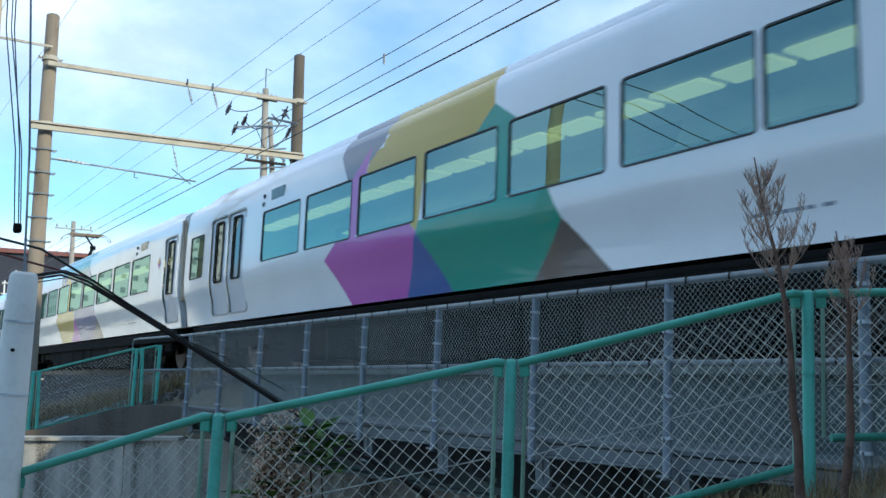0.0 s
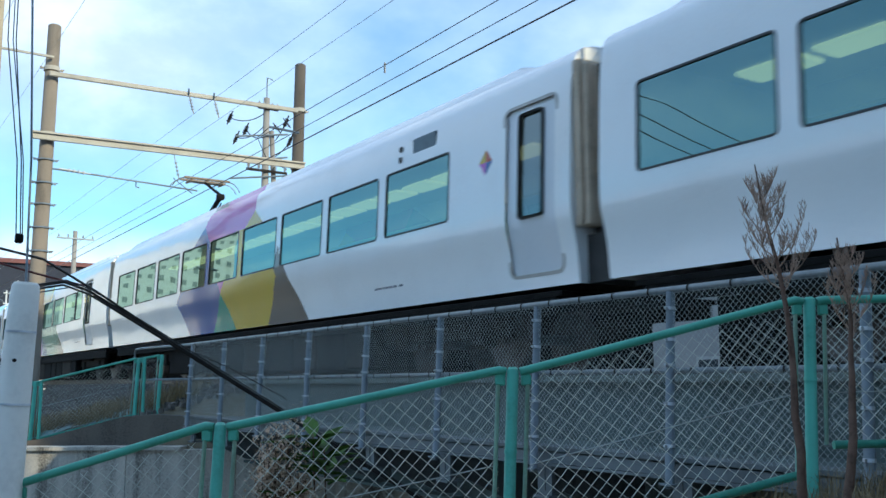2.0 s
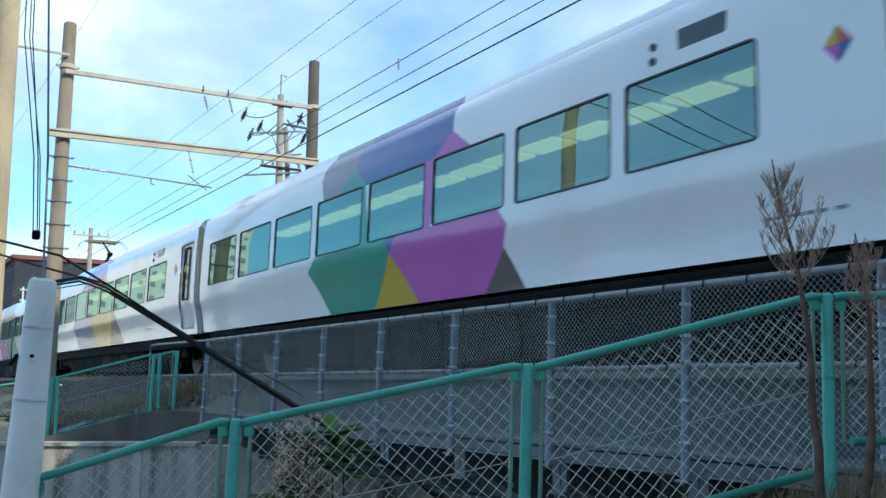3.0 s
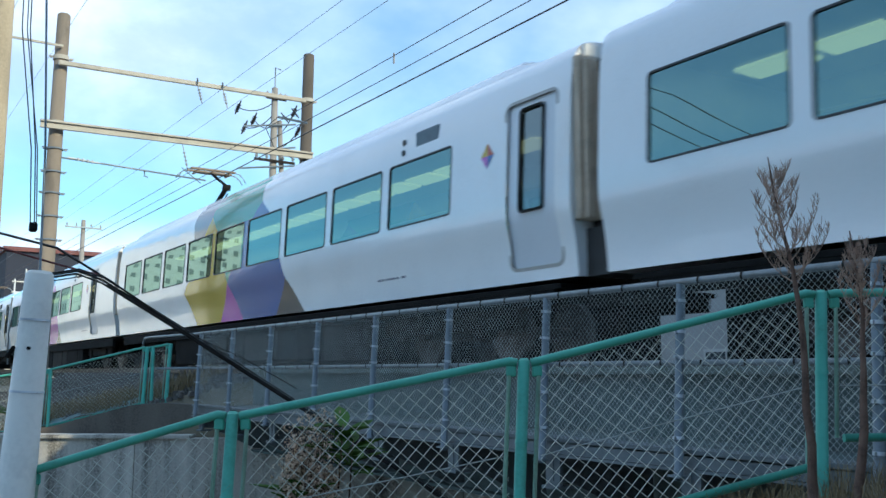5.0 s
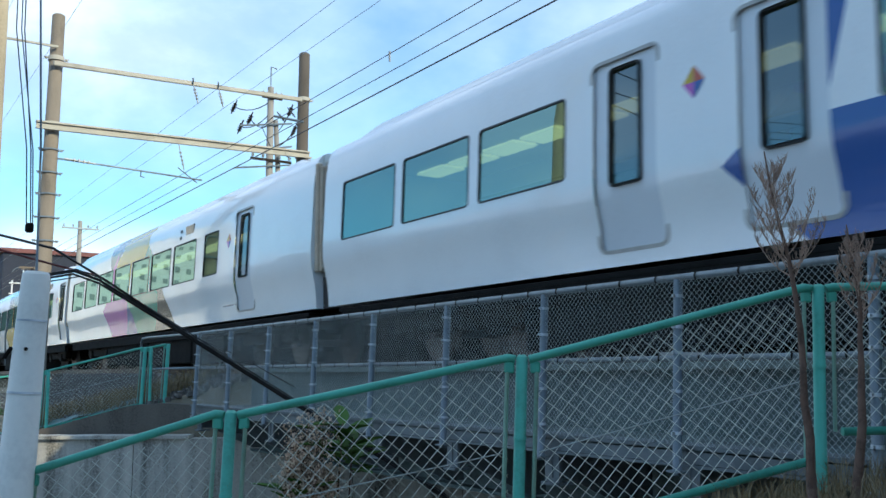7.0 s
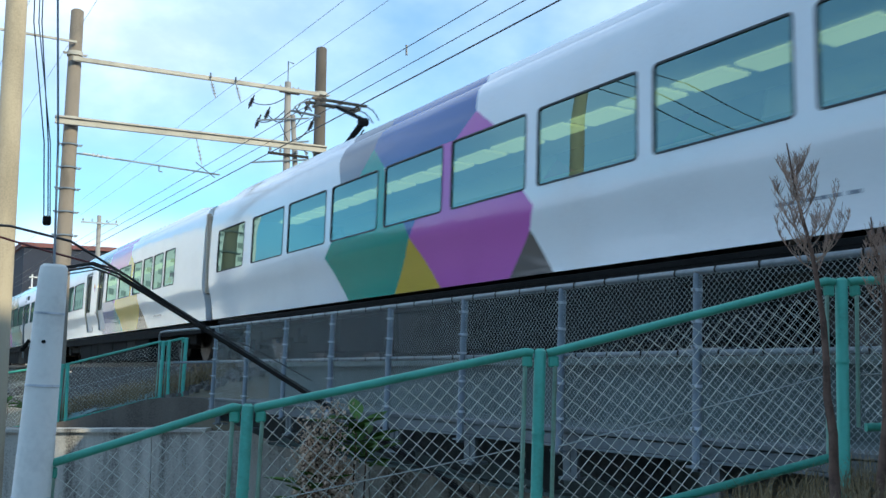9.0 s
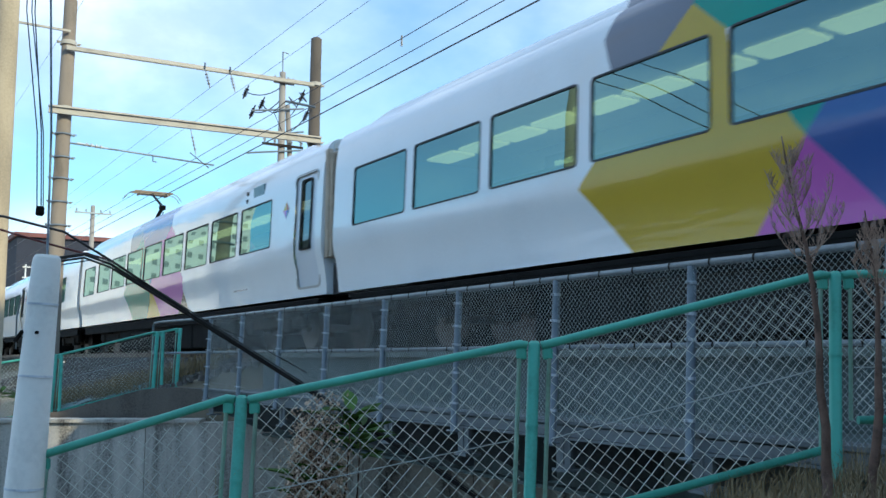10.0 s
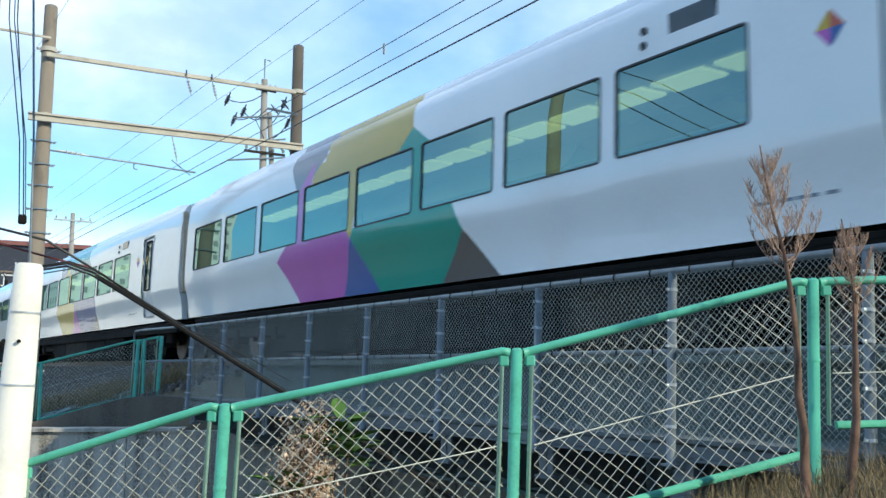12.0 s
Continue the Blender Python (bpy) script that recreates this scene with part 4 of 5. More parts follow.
def bellows_mesh():
    bm = bmesh.new()
    for k in range(5):
        y = -0.2 + k * 0.1
        box(bm, -1.12, y - 0.05, 1.2, 1.12, y + 0.05, 3.5, 0.02)
    box(bm, -1.22, -0.24, 0.95, 1.22, 0.24, 1.5)
    return as_mesh("bellows", bm, BELLOWS_DARK)


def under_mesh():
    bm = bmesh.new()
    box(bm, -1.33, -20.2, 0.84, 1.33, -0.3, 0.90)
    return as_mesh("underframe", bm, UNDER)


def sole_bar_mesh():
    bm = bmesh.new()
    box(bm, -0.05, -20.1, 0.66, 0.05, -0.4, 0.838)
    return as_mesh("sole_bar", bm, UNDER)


def interior_mesh():
    bm = bmesh.new()
    box(bm, -1.3, -20.2, 1.10, 1.3, -0.3, 1.14)
    box(bm, -1.22, -20.2, 3.30, 1.22, -0.3, 3.33)
    box(bm, -1.3, -0.36, 1.1, 1.3, -0.3, 3.3)
    box(bm, -1.3, -20.2, 1.1, 1.3, -20.14, 3.3)
    box(bm, 0.85, -20.0, 2.78, 1.30, -0.5, 2.82)
    return as_mesh("cabin", bm, LINING)


def strip_mesh():
    bm = bmesh.new()
    for i in range(20):
        y = -0.62 - i * 0.98
        box(bm, 0.0, y - 0.82, 3.25, 0.46, y, 3.296, 0.01)
    return as_mesh("light_strip", bm, LIGHT_STRIP)


def bogie(car, y):
    bm = bmesh.new()
    for x in (-0.98, 0.98):
        box(bm, x - 0.07, y - 1.65, 0.42, x + 0.07, y + 1.65, 0.72, 0.03)
        box(bm, x - 0.13, y - 1.15, 0.32, x + 0.13, y - 0.9, 0.6, 0.02)
        box(bm, x - 0.13, y + 0.9, 0.32, x + 0.13, y + 1.15, 0.6, 0.02)
        tube(bm, [(x, y, 0.62), (x, y, 0.84)], 0.22, 12)
    box(bm, -1.0, y - 0.25, 0.45, 1.0, y + 0.25, 0.65)
    b = part("bogie", bm, UNDER_BOX, car, "dark dusty bogie")
    for dy in (-1.05, 1.05):
        part("wheelset", shared("wheelset", wheel_mesh), None, b, m=pose(0, y + dy, 0))


def wheel_mesh():
    bm = bmesh.new()
    tube(bm, [(-0.7, 0, 0.43), (0.7, 0, 0.43)], 0.07, 8)
    for s in (-1, 1):
        tube(bm, [(s * 0.48, 0, 0.43), (s * 0.6, 0, 0.43)], 0.43, 20)
    return as_mesh("wheelset", bm, STEEL)


def pantograph(car, y):
    """A lowered single-arm pantograph: the head leads, the knee trails."""
    p = part("pantograph", pan_base(), None, car, "dark single-arm pantograph", m=pose(0, y, 0))
    bar("lower_arm", [(0, 0.35, 4.08), (0, -0.70, 4.50), (0, -1.24, 4.72)], 0.05, UNDER, p, 8, 0.07)
    bar("upper_arm", [(0, -1.28, 4.70), (0, -1.20, 4.80), (0, -0.02, 5.33)], 0.05, UNDER, p, 8, 0.035)
    bar("thrust_rod", [(0.1, 0.0, 4.05), (0.08, -1.12, 4.60)], 0.018, UNDER, p, 6)
    bm = bmesh.new()
    tube(bm, [(-0.09, -1.26, 4.73), (0.09, -1.26, 4.73)], 0.085, 10)
    part("knee_joint", bm, UNDER, p)
    for dy in (-0.17, 0.17):
        bm = bmesh.new()
        box(bm, -0.64, dy - 0.035, 5.375, 0.64, dy + 0.035, 5.435, 0.012)
        for x in (-0.42, 0.0, 0.42):
            box(bm, x - 0.03, dy - 0.045, 5.355, x + 0.03, dy + 0.045, 5.374)
        part("contact_strip", bm, PAN_HEAD, p, "brown worn contact strip")
        for sx in (-1, 1):
            bar("horn", [(sx * 0.60, dy, 5.40), (sx * 0.76, dy * 0.95, 5.36), (sx * 0.88, dy * 0.85, 5.26), (sx * 0.95, dy * 0.8, 5.14)], 0.014, GALV, p, 6)
    bm = bmesh.new()
    for x in (-0.46, 0.46):
        box(bm, x - 0.03, -0.2, 5.30, x + 0.03, 0.2, 5.352, 0.008)
    tube(bm, [(-0.5, 0, 5.33), (0.5, 0, 5.33)], 0.03, 8)
    part("collector_head", bm, PAN_HEAD, p)


def pan_base():
    bm = bmesh.new()
    for x in (-0.5, 0.5):
        for y in (-1.5, -0.3):
            tube(bm, [(x, y, 3.92), (x, y, 4.02)], 0.06, 8)
        box(bm, x - 0.05, -1.6, 4.0, x + 0.05, -0.2, 4.05)
    box(bm, -0.55, -1.25, 4.0, 0.55, -1.05, 4.06)
    return as_mesh("pantograph", bm, UNDER)


# paints: 1 magenta 2 teal 3 yellow 4 blue; lower left, triangle, lower right, upper band, pillar, upper corner
PALETTE = {"m": (1, 4, 2, 3, 3, 2), "b": (4, 2, 3, 1, 1, 3), "t": (2, 3, 1, 4, 2, 1), "y": (3, 1, 4, 2, 3, 4)}
CARS = [  # order from the head, body layout, livery, start of the coloured patch, pantograph, tail of the patch
    (-3, "b", "t", 6.4, False, "mid"), (-2, "a", "y", 6.4, True, "mid"), (-1, "d", "m", 7.32, False, "mid"), (0, "a", "b", 6.3, True, "large"),
    (1, "g", "t", 6.07, False, "small"), (2, "a", "y", 6.40, True, "mid"), (3, "c", "m", 5.33, False, "large"), (4, "e", "b", 8.5, False, "mid"),
    (5, "h", "t", 6.42, True, "small"), (6, "b", "y", 6.32, False, "small"), (7, "g", "m", 5.29, False, "mid"),
]
SPEED, HEAD_Y, CAR_LEN = 14.07, 0.20, 21.1
train = []


def railcar(index, layout, livery, start, pan, tail):
    words = {"m": "magenta, teal and yellow", "b": "blue, yellow and magenta", "t": "teal, magenta and blue", "y": "yellow, blue and teal"}[livery]
    car = thing("railcar", f"white electric express carriage with {words} patches", "railway carriage", "carriages of the passing train")
    mesh = body_side(layout, start, PALETTE[livery], tail)
    add_side(car, mesh, layout, False)
    add_side(car, mesh, layout, True)
    part("roof", roof_mesh(start, PALETTE[livery]), None, car)
    for y in (0.05, -20.55):
        part("end_wall", shared("end", end_mesh), None, car, m=pose(0, y, 0))
    part("underframe", shared("under", under_mesh), None, car)
    part("cabin", shared("cabin", interior_mesh), None, car, "pale cabin lining")
    part("light_strip", shared("strip", strip_mesh), None, car, "lit ceiling light strip")
    if index > -3:
        for turn in (0, 180):
            for k in range(3):
                part("gangway_hood", shared(("hood", k), lambda: hood_mesh(k)), None, car, "grey-brown gangway hood", m=pose(0, 0.30, 0, 0, 0, turn))
        part("glint_cap", shared("cap", cap_mesh), None, car, "pale cap added over the gangway to stand in for a sun glint", m=pose(0, 0.30, 0))
        part("bellows", shared("bel2", bellows_mesh), None, car, "dark pleated gangway bellows", m=pose(0, 0.30, 0))
    for x in (-1.27, 1.27):
        part("sole_bar", shared("sole", sole_bar_mesh), None, car, m=pose(x, 0, 0))
    for y in (-3.3, -17.2):
        bogie(car, y)
    rnd = random.Random(index + 20)
    y = -5.2
    while y > -15.0:
        w = min(rnd.uniform(0.8, 2.2), y + 15.6)
        bm = bmesh.new()
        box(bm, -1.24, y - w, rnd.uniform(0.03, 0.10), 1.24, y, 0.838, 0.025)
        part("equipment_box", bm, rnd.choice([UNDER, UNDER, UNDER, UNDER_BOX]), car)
        y -= w + rnd.uniform(0.02, 0.12)
    if pan:
        pantograph(car, -3.73)
    train.append((car, index))


# ---- background ----
def block(name, label, x0, y0, x1, y1, h, wall, floors=3, bay=3.0, z0=0.0, faces="xXyY", roof=None, win=(1.5, 1.35), pane=None):
    t = thing(name, label, "building", "buildings beyond the line")
    bm = bmesh.new()
    box(bm, x0, y0, z0, x1, y1, z0 + h)
    w = part("wall", bm, wall, t)
    bm = bmesh.new()
    box(bm, x0 - 0.3, y0 - 0.3, z0 + h + 0.004, x1 + 0.3, y1 + 0.3, z0 + h + 0.4)
    part("roof", bm, roof or WALL_GREY, t)
    fh = h / floors
    bm = bmesh.new()
    box(bm, -win[0] / 2, -0.06, 0, win[0] / 2, 0.05, win[1])
    frame_m = as_mesh("window", bm, PORCELAIN)
    bm = bmesh.new()
    box(bm, -win[0] / 2 + 0.08, -0.075, 0.08, -0.03, -0.061, win[1] - 0.08)
    box(bm, 0.03, -0.075, 0.08, win[0] / 2 - 0.08, -0.061, win[1] - 0.08)
    pane_m = as_mesh("pane", bm, pane or PANE_DARK)
    for f in range(floors):
        z = z0 + f * fh + 0.9
        spots = []
        if "y" in faces:
            spots += [(x0 + bay * (k + 0.5), y0, 0) for k in range(int((x1 - x0) / bay))]
        if "x" in faces:
            spots += [(x0, y0 + bay * (k + 0.5), -90) for k in range(int((y1 - y0) / bay))]
        if "X" in faces:
            spots += [(x1, y0 + bay * (k + 0.5), 90) for k in range(int((y1 - y0) / bay))]
        for x, y, a in spots:
            wd = part("window", frame_m, None, t, m=pose(x, y, z, 0, 0, a))
            part("pane", pane_m, None, wd)
    return t


def hill(name, cx, cy, rx, ry, h, seed):
    bm = bmesh.new()
    n = 40
    grid = []
    for i in range(n + 1):
        row = []
        for k in range(n + 1):
            a, b = i / n * 2 - 1, k / n * 2 - 1
            e = max(0.0, 1 - a * a - b * b)
            z = h * e * (0.8 + 0.5 * noise.noise(Vector((a * 3 + seed, b * 3, 0)))) - 2
            row.append(bm.verts.new((cx + a * rx, cy + b * ry, z)))
        grid.append(row)
    for p, q in zip(grid, grid[1:]):
        for k in range(n):
            bm.faces.new((p[k], p[k + 1], q[k + 1], q[k])).smooth = True
    solo(name, bm, HILL, "dark wooded hill in the distance", "hill", kind="structure")


def background():
    hill("backdrop_hill", 60, 1500, 420, 200, 215, 1)
    hill("backdrop_hill_far", -500, 1200, 500, 200, 190, 4)
    block("navy_building", "dark navy building with a red-brown roof", 12.0, 92, 20, 104, 12.6, WALL_NAVY, 4, 2.6, roof=ROOF_RED, faces="")
    block("apartment_building", "cream apartment block with rows of windows", -64, 215, -26, 230, 46, WALL_CREAM, 16, 2.6, faces="yX", win=(1.15, 1.2), pane=PANE_PALE)
    block("low_house", "small white house beyond the line", 19, 15.0, 25, 19.2, 4.6, WALL_GREY, 1, 2.2, faces="x")
    # made-up dark panels stand in for shade under the train; gap fitted to the view
    t = thing("dark_backing_panels", "near-black panels added beyond the track to darken the space under the train", "fence")
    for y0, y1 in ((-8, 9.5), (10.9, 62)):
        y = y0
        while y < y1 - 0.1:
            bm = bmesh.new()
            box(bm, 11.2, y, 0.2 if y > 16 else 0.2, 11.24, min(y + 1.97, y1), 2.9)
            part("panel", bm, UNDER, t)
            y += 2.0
    t = thing("white_railing", "white steel railing of a far walkway", "railing")
    for k in range(7):
        x = 10.6 + k * 0.75
        bar("post", [(x, 76, 6.0), (x, 76, 9.4 if k % 2 else 8.6)], 0.06, PORCELAIN, t, 6)
    for z in (8.4, 7.6):
        bar("rail", [(10.4, 76, z), (15.4, 76, z)], 0.06, PORCELAIN, t, 6)
    bar("brace", [(10.4, 75.8, 6.6), (14, 75.8, 9.2)], 0.06, PORCELAIN, t, 6)
    bm = bmesh.new()
    box(bm, 10.2, 75.5, 0, 15.6, 77.5, 6.0)
    part("walkway", bm, WALL_GREY, t)


# ---- unseen shade casters added behind the path ----
def shade_casters():
    """Unseen walls and a train, added behind the path to shade it until the last carriage has gone by."""
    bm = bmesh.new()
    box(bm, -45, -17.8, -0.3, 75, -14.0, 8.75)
    solo("wall_shade_lower", bm, WALL_GREY, "unseen plain grey wall added behind the path to block the sun", "wall", kind="structure")
    w = tagged(new("wall_shade_upper"), "unseen tall plain wall added to block the sun, stepped on top", "wall", kind="structure")
    # top heights stepped to choose which poles and gangway caps get sun
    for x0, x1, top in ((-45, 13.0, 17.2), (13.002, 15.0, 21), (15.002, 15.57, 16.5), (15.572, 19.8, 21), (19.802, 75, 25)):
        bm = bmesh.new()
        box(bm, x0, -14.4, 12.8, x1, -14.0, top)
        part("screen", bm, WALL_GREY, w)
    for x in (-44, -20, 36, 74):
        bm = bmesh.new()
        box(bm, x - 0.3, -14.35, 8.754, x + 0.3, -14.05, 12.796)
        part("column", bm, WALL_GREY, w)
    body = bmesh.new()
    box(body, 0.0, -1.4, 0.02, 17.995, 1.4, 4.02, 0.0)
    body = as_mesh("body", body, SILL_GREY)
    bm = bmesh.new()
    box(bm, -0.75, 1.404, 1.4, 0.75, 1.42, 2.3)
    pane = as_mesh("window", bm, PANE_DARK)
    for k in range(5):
        car = thing("shade_railcar", "unseen plain grey carriage added to shade the path", "railway carriage", "carriages on the elevated line")
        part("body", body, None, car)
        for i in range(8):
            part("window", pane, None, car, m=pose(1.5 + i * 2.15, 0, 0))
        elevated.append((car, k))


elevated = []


# ---- plants ----
swaying = []


def dry_shrub(root, top, crown, seed, label, boughs, spread):
    """A dead upright weed: a bare straight stem, then a feathery crown of boughs that sweep up."""
    t = thing("dry_shrub", label, "plant", "dead weeds by the fence")
    rnd = random.Random(seed)
    root, top = Vector(root), Vector(top)

    def along(f):
        return root.lerp(top, f) + RIGHT * (0.17 * f * (1 - f) + 0.012 * math.sin(f * 9 + seed) * f)

    stem = [along(i / 10) + Vector((rnd.uniform(-1, 1), rnd.uniform(-1, 1), 0)) * 0.007 * (0 < i < 10) for i in range(11)]
    bm = bmesh.new()
    tube(bm, stem, 0.026, 8, 0.003)
    part("stem", bm, TWIG, t)
    h = (top - root).length * (1 - crown)
    for k in range(boughs):
        f = crown + (0.93 - crown) * (k / boughs) ** 1.05 + rnd.uniform(-0.02, 0.02)
        a = k * 2.399 + rnd.uniform(-0.4, 0.4)
        up = h * (1 - (f - crown) / (1 - crown)) * rnd.uniform(0.34, 0.50) + 0.04
        out = spread * (0.25 + 0.75 * (1 - (f - crown) / (1 - crown))) * rnd.uniform(0.6, 1.0)
        d = Vector((math.cos(a), math.sin(a), 0))
        p = along(f)
        pts = [p + d * out * (1 - (1 - g) ** 1.7) + Vector((0, 0, up * g ** 1.25)) for g in (0, 0.2, 0.4, 0.6, 0.8, 1.0)]
        bm = bmesh.new()
        tube(bm, pts, 0.0032, 5, 0.0010)
        for _ in range(24):
            g = rnd.uniform(0.12, 1.0) * 4.99
            o = pts[int(g)].lerp(pts[int(g) + 1], g % 1)
            b = rnd.uniform(0, 6.28)
            ln = rnd.uniform(0.03, 0.09) * (1.15 - g / 6)
            q = o + Vector((math.cos(b) * 0.5, math.sin(b) * 0.5, 0.75)) * ln * 0.6
            e = o + Vector((math.cos(b) * 0.62, math.sin(b) * 0.62, 1.25)) * ln
            tube(bm, [o, q, e], 0.0015, 3, 0.0007, caps=False)
            for _ in range(2):
                c = rnd.uniform(0, 6.28)
                tube(bm, [q, q + Vector((math.cos(c) * 0.4, math.sin(c) * 0.4, 0.9)) * ln * 0.5], 0.0014, 3, 0.0007, caps=False)
        part("bough", bm, TWIG_TIP, t)


def dry_flowers(spot, seed, n, spread, h):
    t = thing("dry_flowers", "withered brown flower stalks with pale seed heads", "plant", m=Matrix.Translation(spot))
    swaying.append((t, Vector(spot)))
    rnd = random.Random(seed)
    for _ in range(n):
        a, r = rnd.uniform(0, 6.28), rnd.uniform(0, spread)
        p = Vector((math.cos(a) * r * 0.4, math.sin(a) * r * 0.4, 0))
        q = Vector((math.cos(a) * r, math.sin(a) * r, h * rnd.uniform(0.7, 1.0)))
        m = p.lerp(q, 0.5) + Vector((rnd.uniform(-1, 1) * 0.03, rnd.uniform(-1, 1) * 0.03, 0))
        bm = bmesh.new()
        tube(bm, [p, m, q], 0.004, 4, 0.0015)
        heads = bmesh.new()
        for _ in range(230):
            o = m.lerp(q, rnd.uniform(0.0, 1.05)) + Vector((rnd.gauss(0, 1), rnd.gauss(0, 1), rnd.gauss(0, 1))) * 0.036
            tube(bm, [o, m.lerp(q, rnd.uniform(0.0, 0.9))], 0.0006, 3, caps=False) if rnd.random() < 0.16 else None
            s = rnd.uniform(0.0035, 0.0085)
            v = [heads.verts.new(o + Vector((rnd.gauss(0, 1), rnd.gauss(0, 1), rnd.gauss(0, 1))) * s) for _ in range(4)]
            for f in ((0, 1, 2), (0, 2, 3), (0, 3, 1), (1, 3, 2)):
                heads.faces.new([v[i] for i in f])
        stalk = part("stalk", bm, TWIG, t)
        tagged(part("seed_head", heads, DRY, stalk, "pale brown seed heads"), kind="stuff")


def leafy_plant(spot, h, seed):
    t = thing("leafy_weed", "young green weed with long pointed leaves", "plant", "green weeds", m=Matrix.Translation(spot))
    swaying.append((t, Vector(spot)))
    rnd = random.Random(seed)
    spot = Vector((0, 0, 0))
    bar("stem", [spot, spot + Vector((0.02, 0, h * 0.6)), spot + Vector((0, 0.01, h))], 0.008, TWIG, t, 6, 0.004)
    for k in range(13):
        a, z = k * 2.4, h * (0.78 + 0.22 * k / 13)
        ln = rnd.uniform(0.17, 0.29)
        d = Vector((math.cos(a), math.sin(a), rnd.uniform(0.15, 0.9))).normalized()
        s = d.cross(Vector((0, 0, 1))).normalized()
        o = spot + Vector((0, 0, z))
        bm = bmesh.new()
        prev = None
        for i in range(6):
            f = i / 5
            c = o + d * (0.03 + ln * f) - Vector((0, 0, 0.06 * f * f))
            w = 0.044 * math.sin(math.pi * min(1, f * 0.92 + 0.08)) + 0.001
            row = [bm.verts.new(c - s * w), bm.verts.new(c + Vector((0, 0, -w * 0.35))), bm.verts.new(c + s * w)]
            if prev:
                bm.faces.new((prev[0], prev[1], row[1], row[0]))
                bm.faces.new((prev[1], prev[2], row[2], row[1]))
            prev = row
        part("leaf", bm, LEAF, t)


def grass():
    rnd = random.Random(5)
    bm = bmesh.new()

    def blade(p, ln, wide=1.0):
        a = rnd.uniform(0, 6.28)
        d = Vector((math.cos(a), math.sin(a), 0))
        s = Vector((-d.y, d.x, 0)) * rnd.uniform(0.0012, 0.003) * wide
        v = [bm.verts.new(p - s), bm.verts.new(p + s), bm.verts.new(p + d * ln * 0.2 + Vector((0, 0, ln * 0.7)) + s * 0.7), bm.verts.new(p + d * ln * 0.2 + Vector((0, 0, ln * 0.7)) - s * 0.7), bm.verts.new(p + d * ln * 0.6 + Vector((0, 0, ln)))]
        bm.faces.new((v[0], v[1], v[2], v[3]))
        bm.faces.new((v[3], v[2], v[4]))

    for _ in range(9000):
        u, d = rnd.uniform(1.2, 4.2), rnd.uniform(3.6, 5.3)
        blade(du(d, u, height(d, u) - 0.02), rnd.uniform(0.05, 0.22))
    for _ in range(7000):
        u, d = rnd.uniform(-9, -4.8), rnd.uniform(17.6, 19.5)
        if noise.noise(Vector((u, d, 0)) * 1.3) > -0.05:
            blade(du(d, u, height(d, u) - 0.02), rnd.uniform(0.12, 0.42), 3.5)
    for _ in range(420):
        u, d = rnd.uniform(-2.3, -1.25), rnd.uniform(4.85, 5.2)
        blade(du(d, u, height(d, u) - 0.02), rnd.uniform(0.45, 0.74) * (1 + 0.25 * (u + 2.3)), 1.3)
    solo("grass", bm, GRASS, "dry yellow-brown grass on the banks", "grass", kind="stuff")
    bm = bmesh.new()
    for _ in range(5000):
        x, y = rnd.uniform(3.6, 7.0), rnd.uniform(16.5, 34)
        p = Vector((x, y, 0))
        d, u = p.dot(AHEAD), p.dot(RIGHT)
        if d < FAR_D + 0.4:
            continue
        s = rnd.uniform(0.03, 0.07)
        c = Vector((x, y, height(d, u) + s * 0.3))
        v = [bm.verts.new(c + Vector((a * rnd.uniform(0.5, 1), b * rnd.uniform(0.5, 1), e * rnd.uniform(0.4, 0.9))) * s) for a in (-1, 1) for b in (-1, 1) for e in (-1, 1)]
        for q in ((0, 1, 3, 2), (4, 6, 7, 5), (0, 4, 5, 1), (2, 3, 7, 6), (0, 2, 6, 4), (1, 5, 7, 3)):
            bm.faces.new([v[i] for i in q])
    solo("ballast_stones", bm, STONE, "loose grey ballast stones on the bank", "ballast", kind="stuff")


def tarpaulin():
    bm = bmesh.new()
    grid = []
    for i in range(25):
        u = -8.6 + i * 0.12
        row = []
        for k in range(9):
            d = 17.55 + k * 0.1
            p = du(d, u, height(d, u) + 0.07)
            p.z += 0.05 * noise.noise(p * 2.3) + 0.02 * noise.noise(p * 8.0)
            row.append(bm.verts.new(p))
        grid.append(row)
    for p, q in zip(grid, grid[1:]):
        for k in range(8):
            bm.faces.new((p[k], q[k], q[k + 1], p[k + 1])).smooth = True
    bmesh.ops.solidify(bm, geom=bm.faces[:], thickness=0.012)
    solo("tarpaulin", bm, SHEET, "pale turquoise ground sheet on the bank behind the far fence", "tarpaulin")


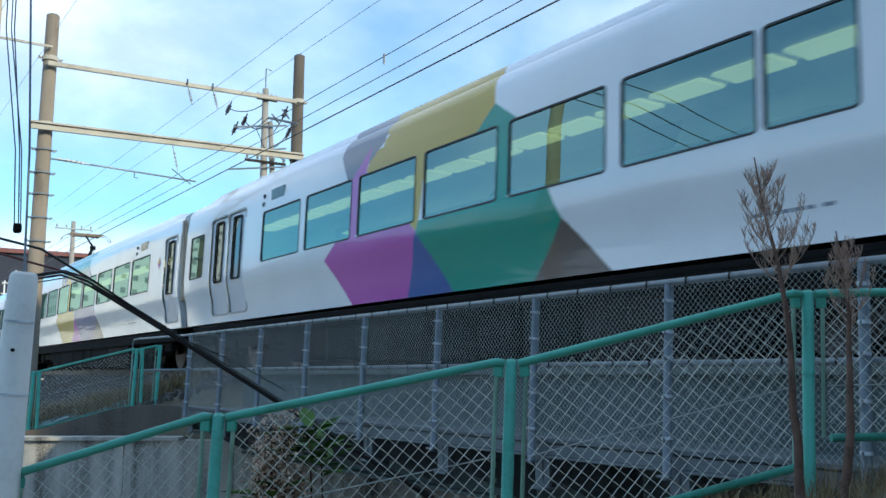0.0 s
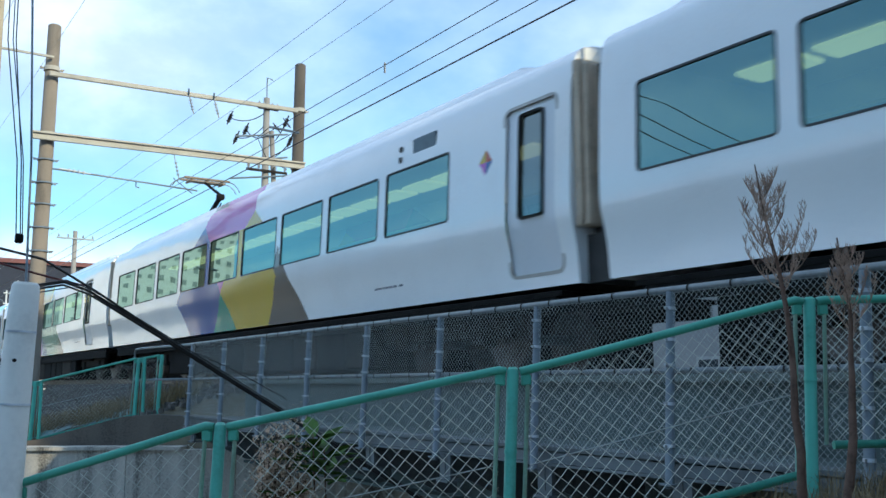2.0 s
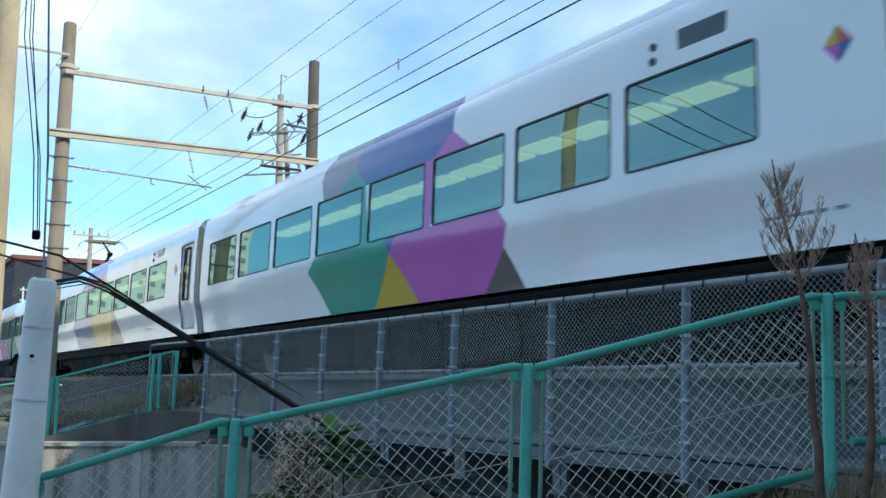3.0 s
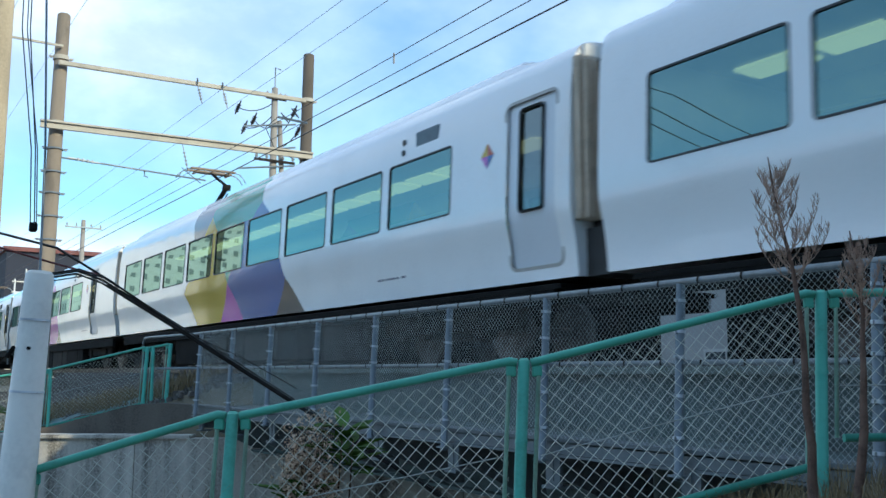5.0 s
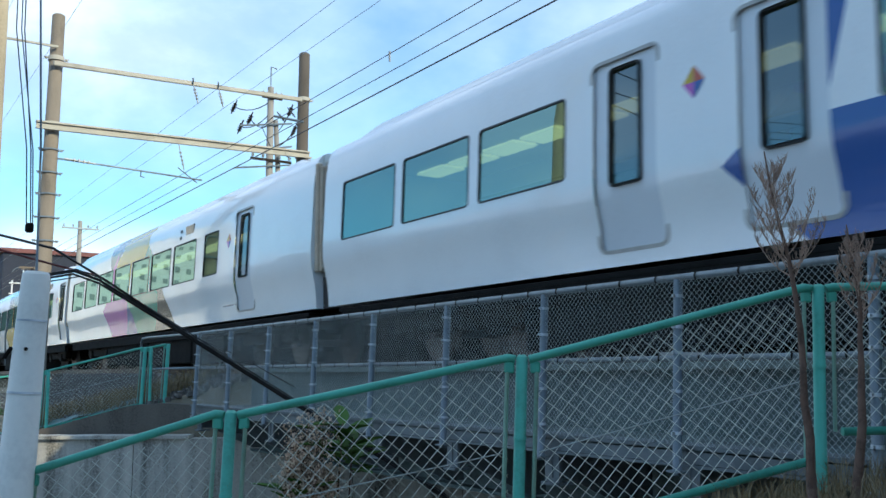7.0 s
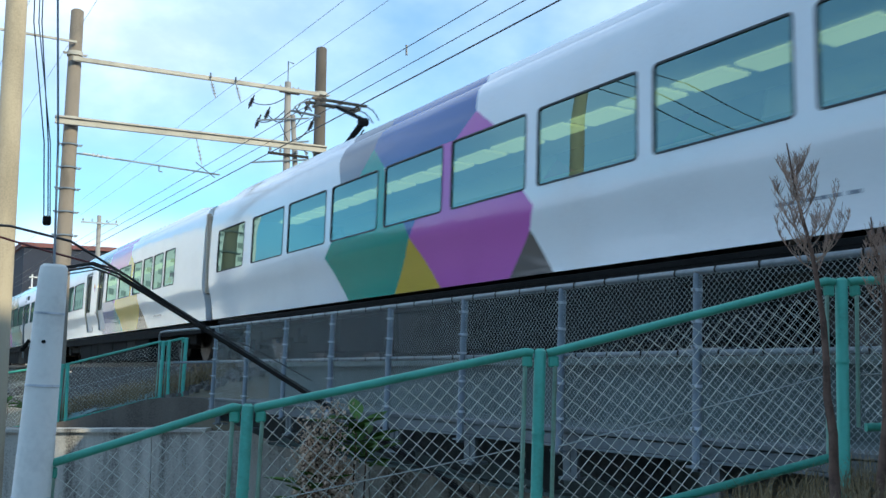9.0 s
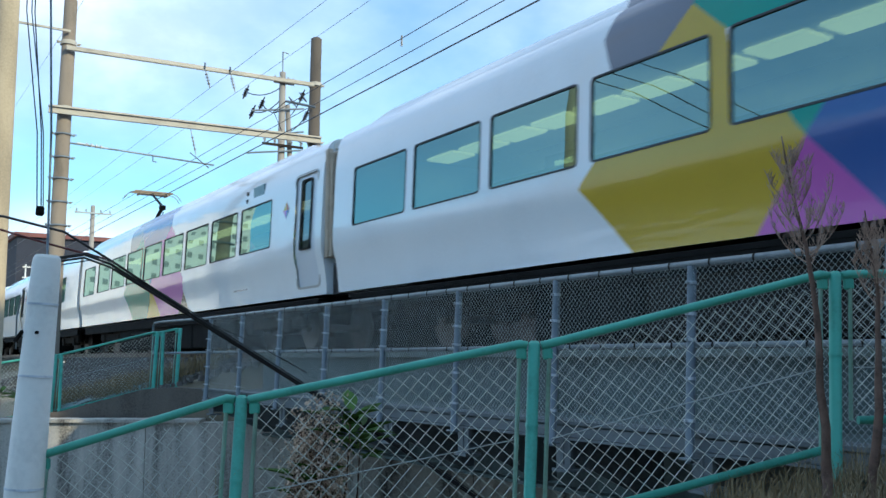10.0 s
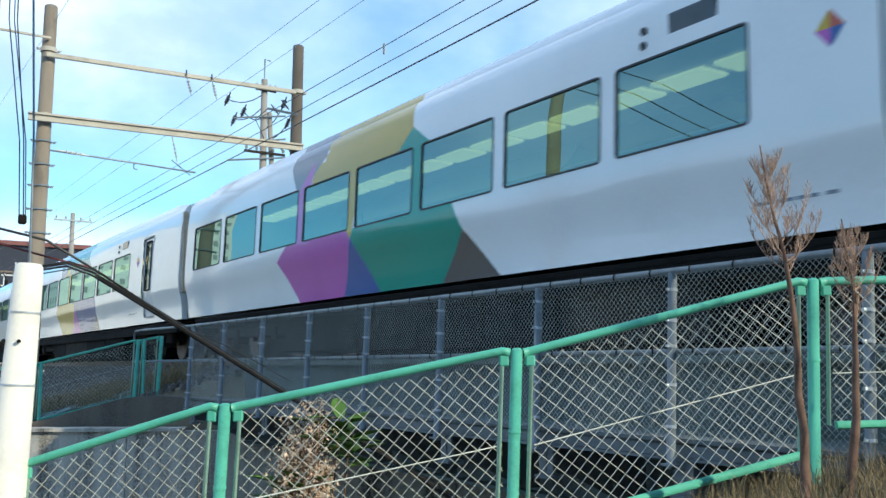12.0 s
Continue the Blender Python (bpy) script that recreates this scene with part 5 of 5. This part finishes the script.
ground()
tarpaulin()
retaining_walls()
bridge()
track()
for spec in CARS:
    railcar(*spec)
walkway_fence()
near_fence()
far_fence()
sleeve_pole()
utility_pole()
portal(27.0)
wires()
line_pole(14.65, 36, 13.6, True, ((-0.5, 0.9), (-3.2, 1.8)))
line_pole(12.05, 60, 11.0, False, ((-0.5, 2.2),))
background()
shade_casters()
dry_shrub(du(4.3, 1.61, 0.95), du(4.3, 1.48, 2.62), 0.62, 3, "tall dead brown weed with a feathery crown", 24, 0.215)
dry_shrub(du(4.3, 1.80, 0.95), du(4.32, 1.86, 2.27), 0.64, 8, "thin dead brown weed by the fence post", 14, 0.15)
dry_flowers(du(5.0, -0.91, 0.3), 2, 17, 0.17, 1.10)
dry_flowers(du(5.05, -0.78, 0.3), 9, 9, 0.12, 0.85)
leafy_plant(du(5.1, -0.72, 0.35), 0.98, 4)
leafy_plant(du(5.12, -0.66, 0.32), 0.93, 14)
leafy_plant(du(5.05, -0.90, 0.3), 0.70, 6)
leafy_plant(du(16.82, -8.0, 0.5), 0.42, 21)
leafy_plant(du(16.80, -8.35, 0.5), 0.50, 22)
leafy_plant(du(16.84, -7.75, 0.5), 0.30, 23)
grass()


def motions():
    # the draught of the train lets the weeds lean over
    for plant, spot in swaying:
        walk(plant, [(t, Matrix.Translation(spot) @ Matrix.Rotation(radians(a), 4, AHEAD)) for t, a in ((0, 0), (1.5, 0.6), (2.5, 1.0), (5, 6.8), (6.5, 7.2), (9.5, 6.2), (10.5, 6.6), (12, 8))])
    # added train keyed so that its shade leaves the path near the end
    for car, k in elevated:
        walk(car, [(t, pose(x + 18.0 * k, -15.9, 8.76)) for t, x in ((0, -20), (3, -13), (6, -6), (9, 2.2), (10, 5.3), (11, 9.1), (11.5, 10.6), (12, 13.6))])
    for car, index in train:
        walk(car, [(t, pose(TRACK, HEAD_Y + SPEED * t + e - CAR_LEN * index, RAIL)) for t, e in ((0, 0), (2, 0), (3, 0.04), (4, 0.10), (5, 0.16), (5.5, 0.09), (6, 0), (8, 0), (10, 0), (12, -0.05))])


motions()
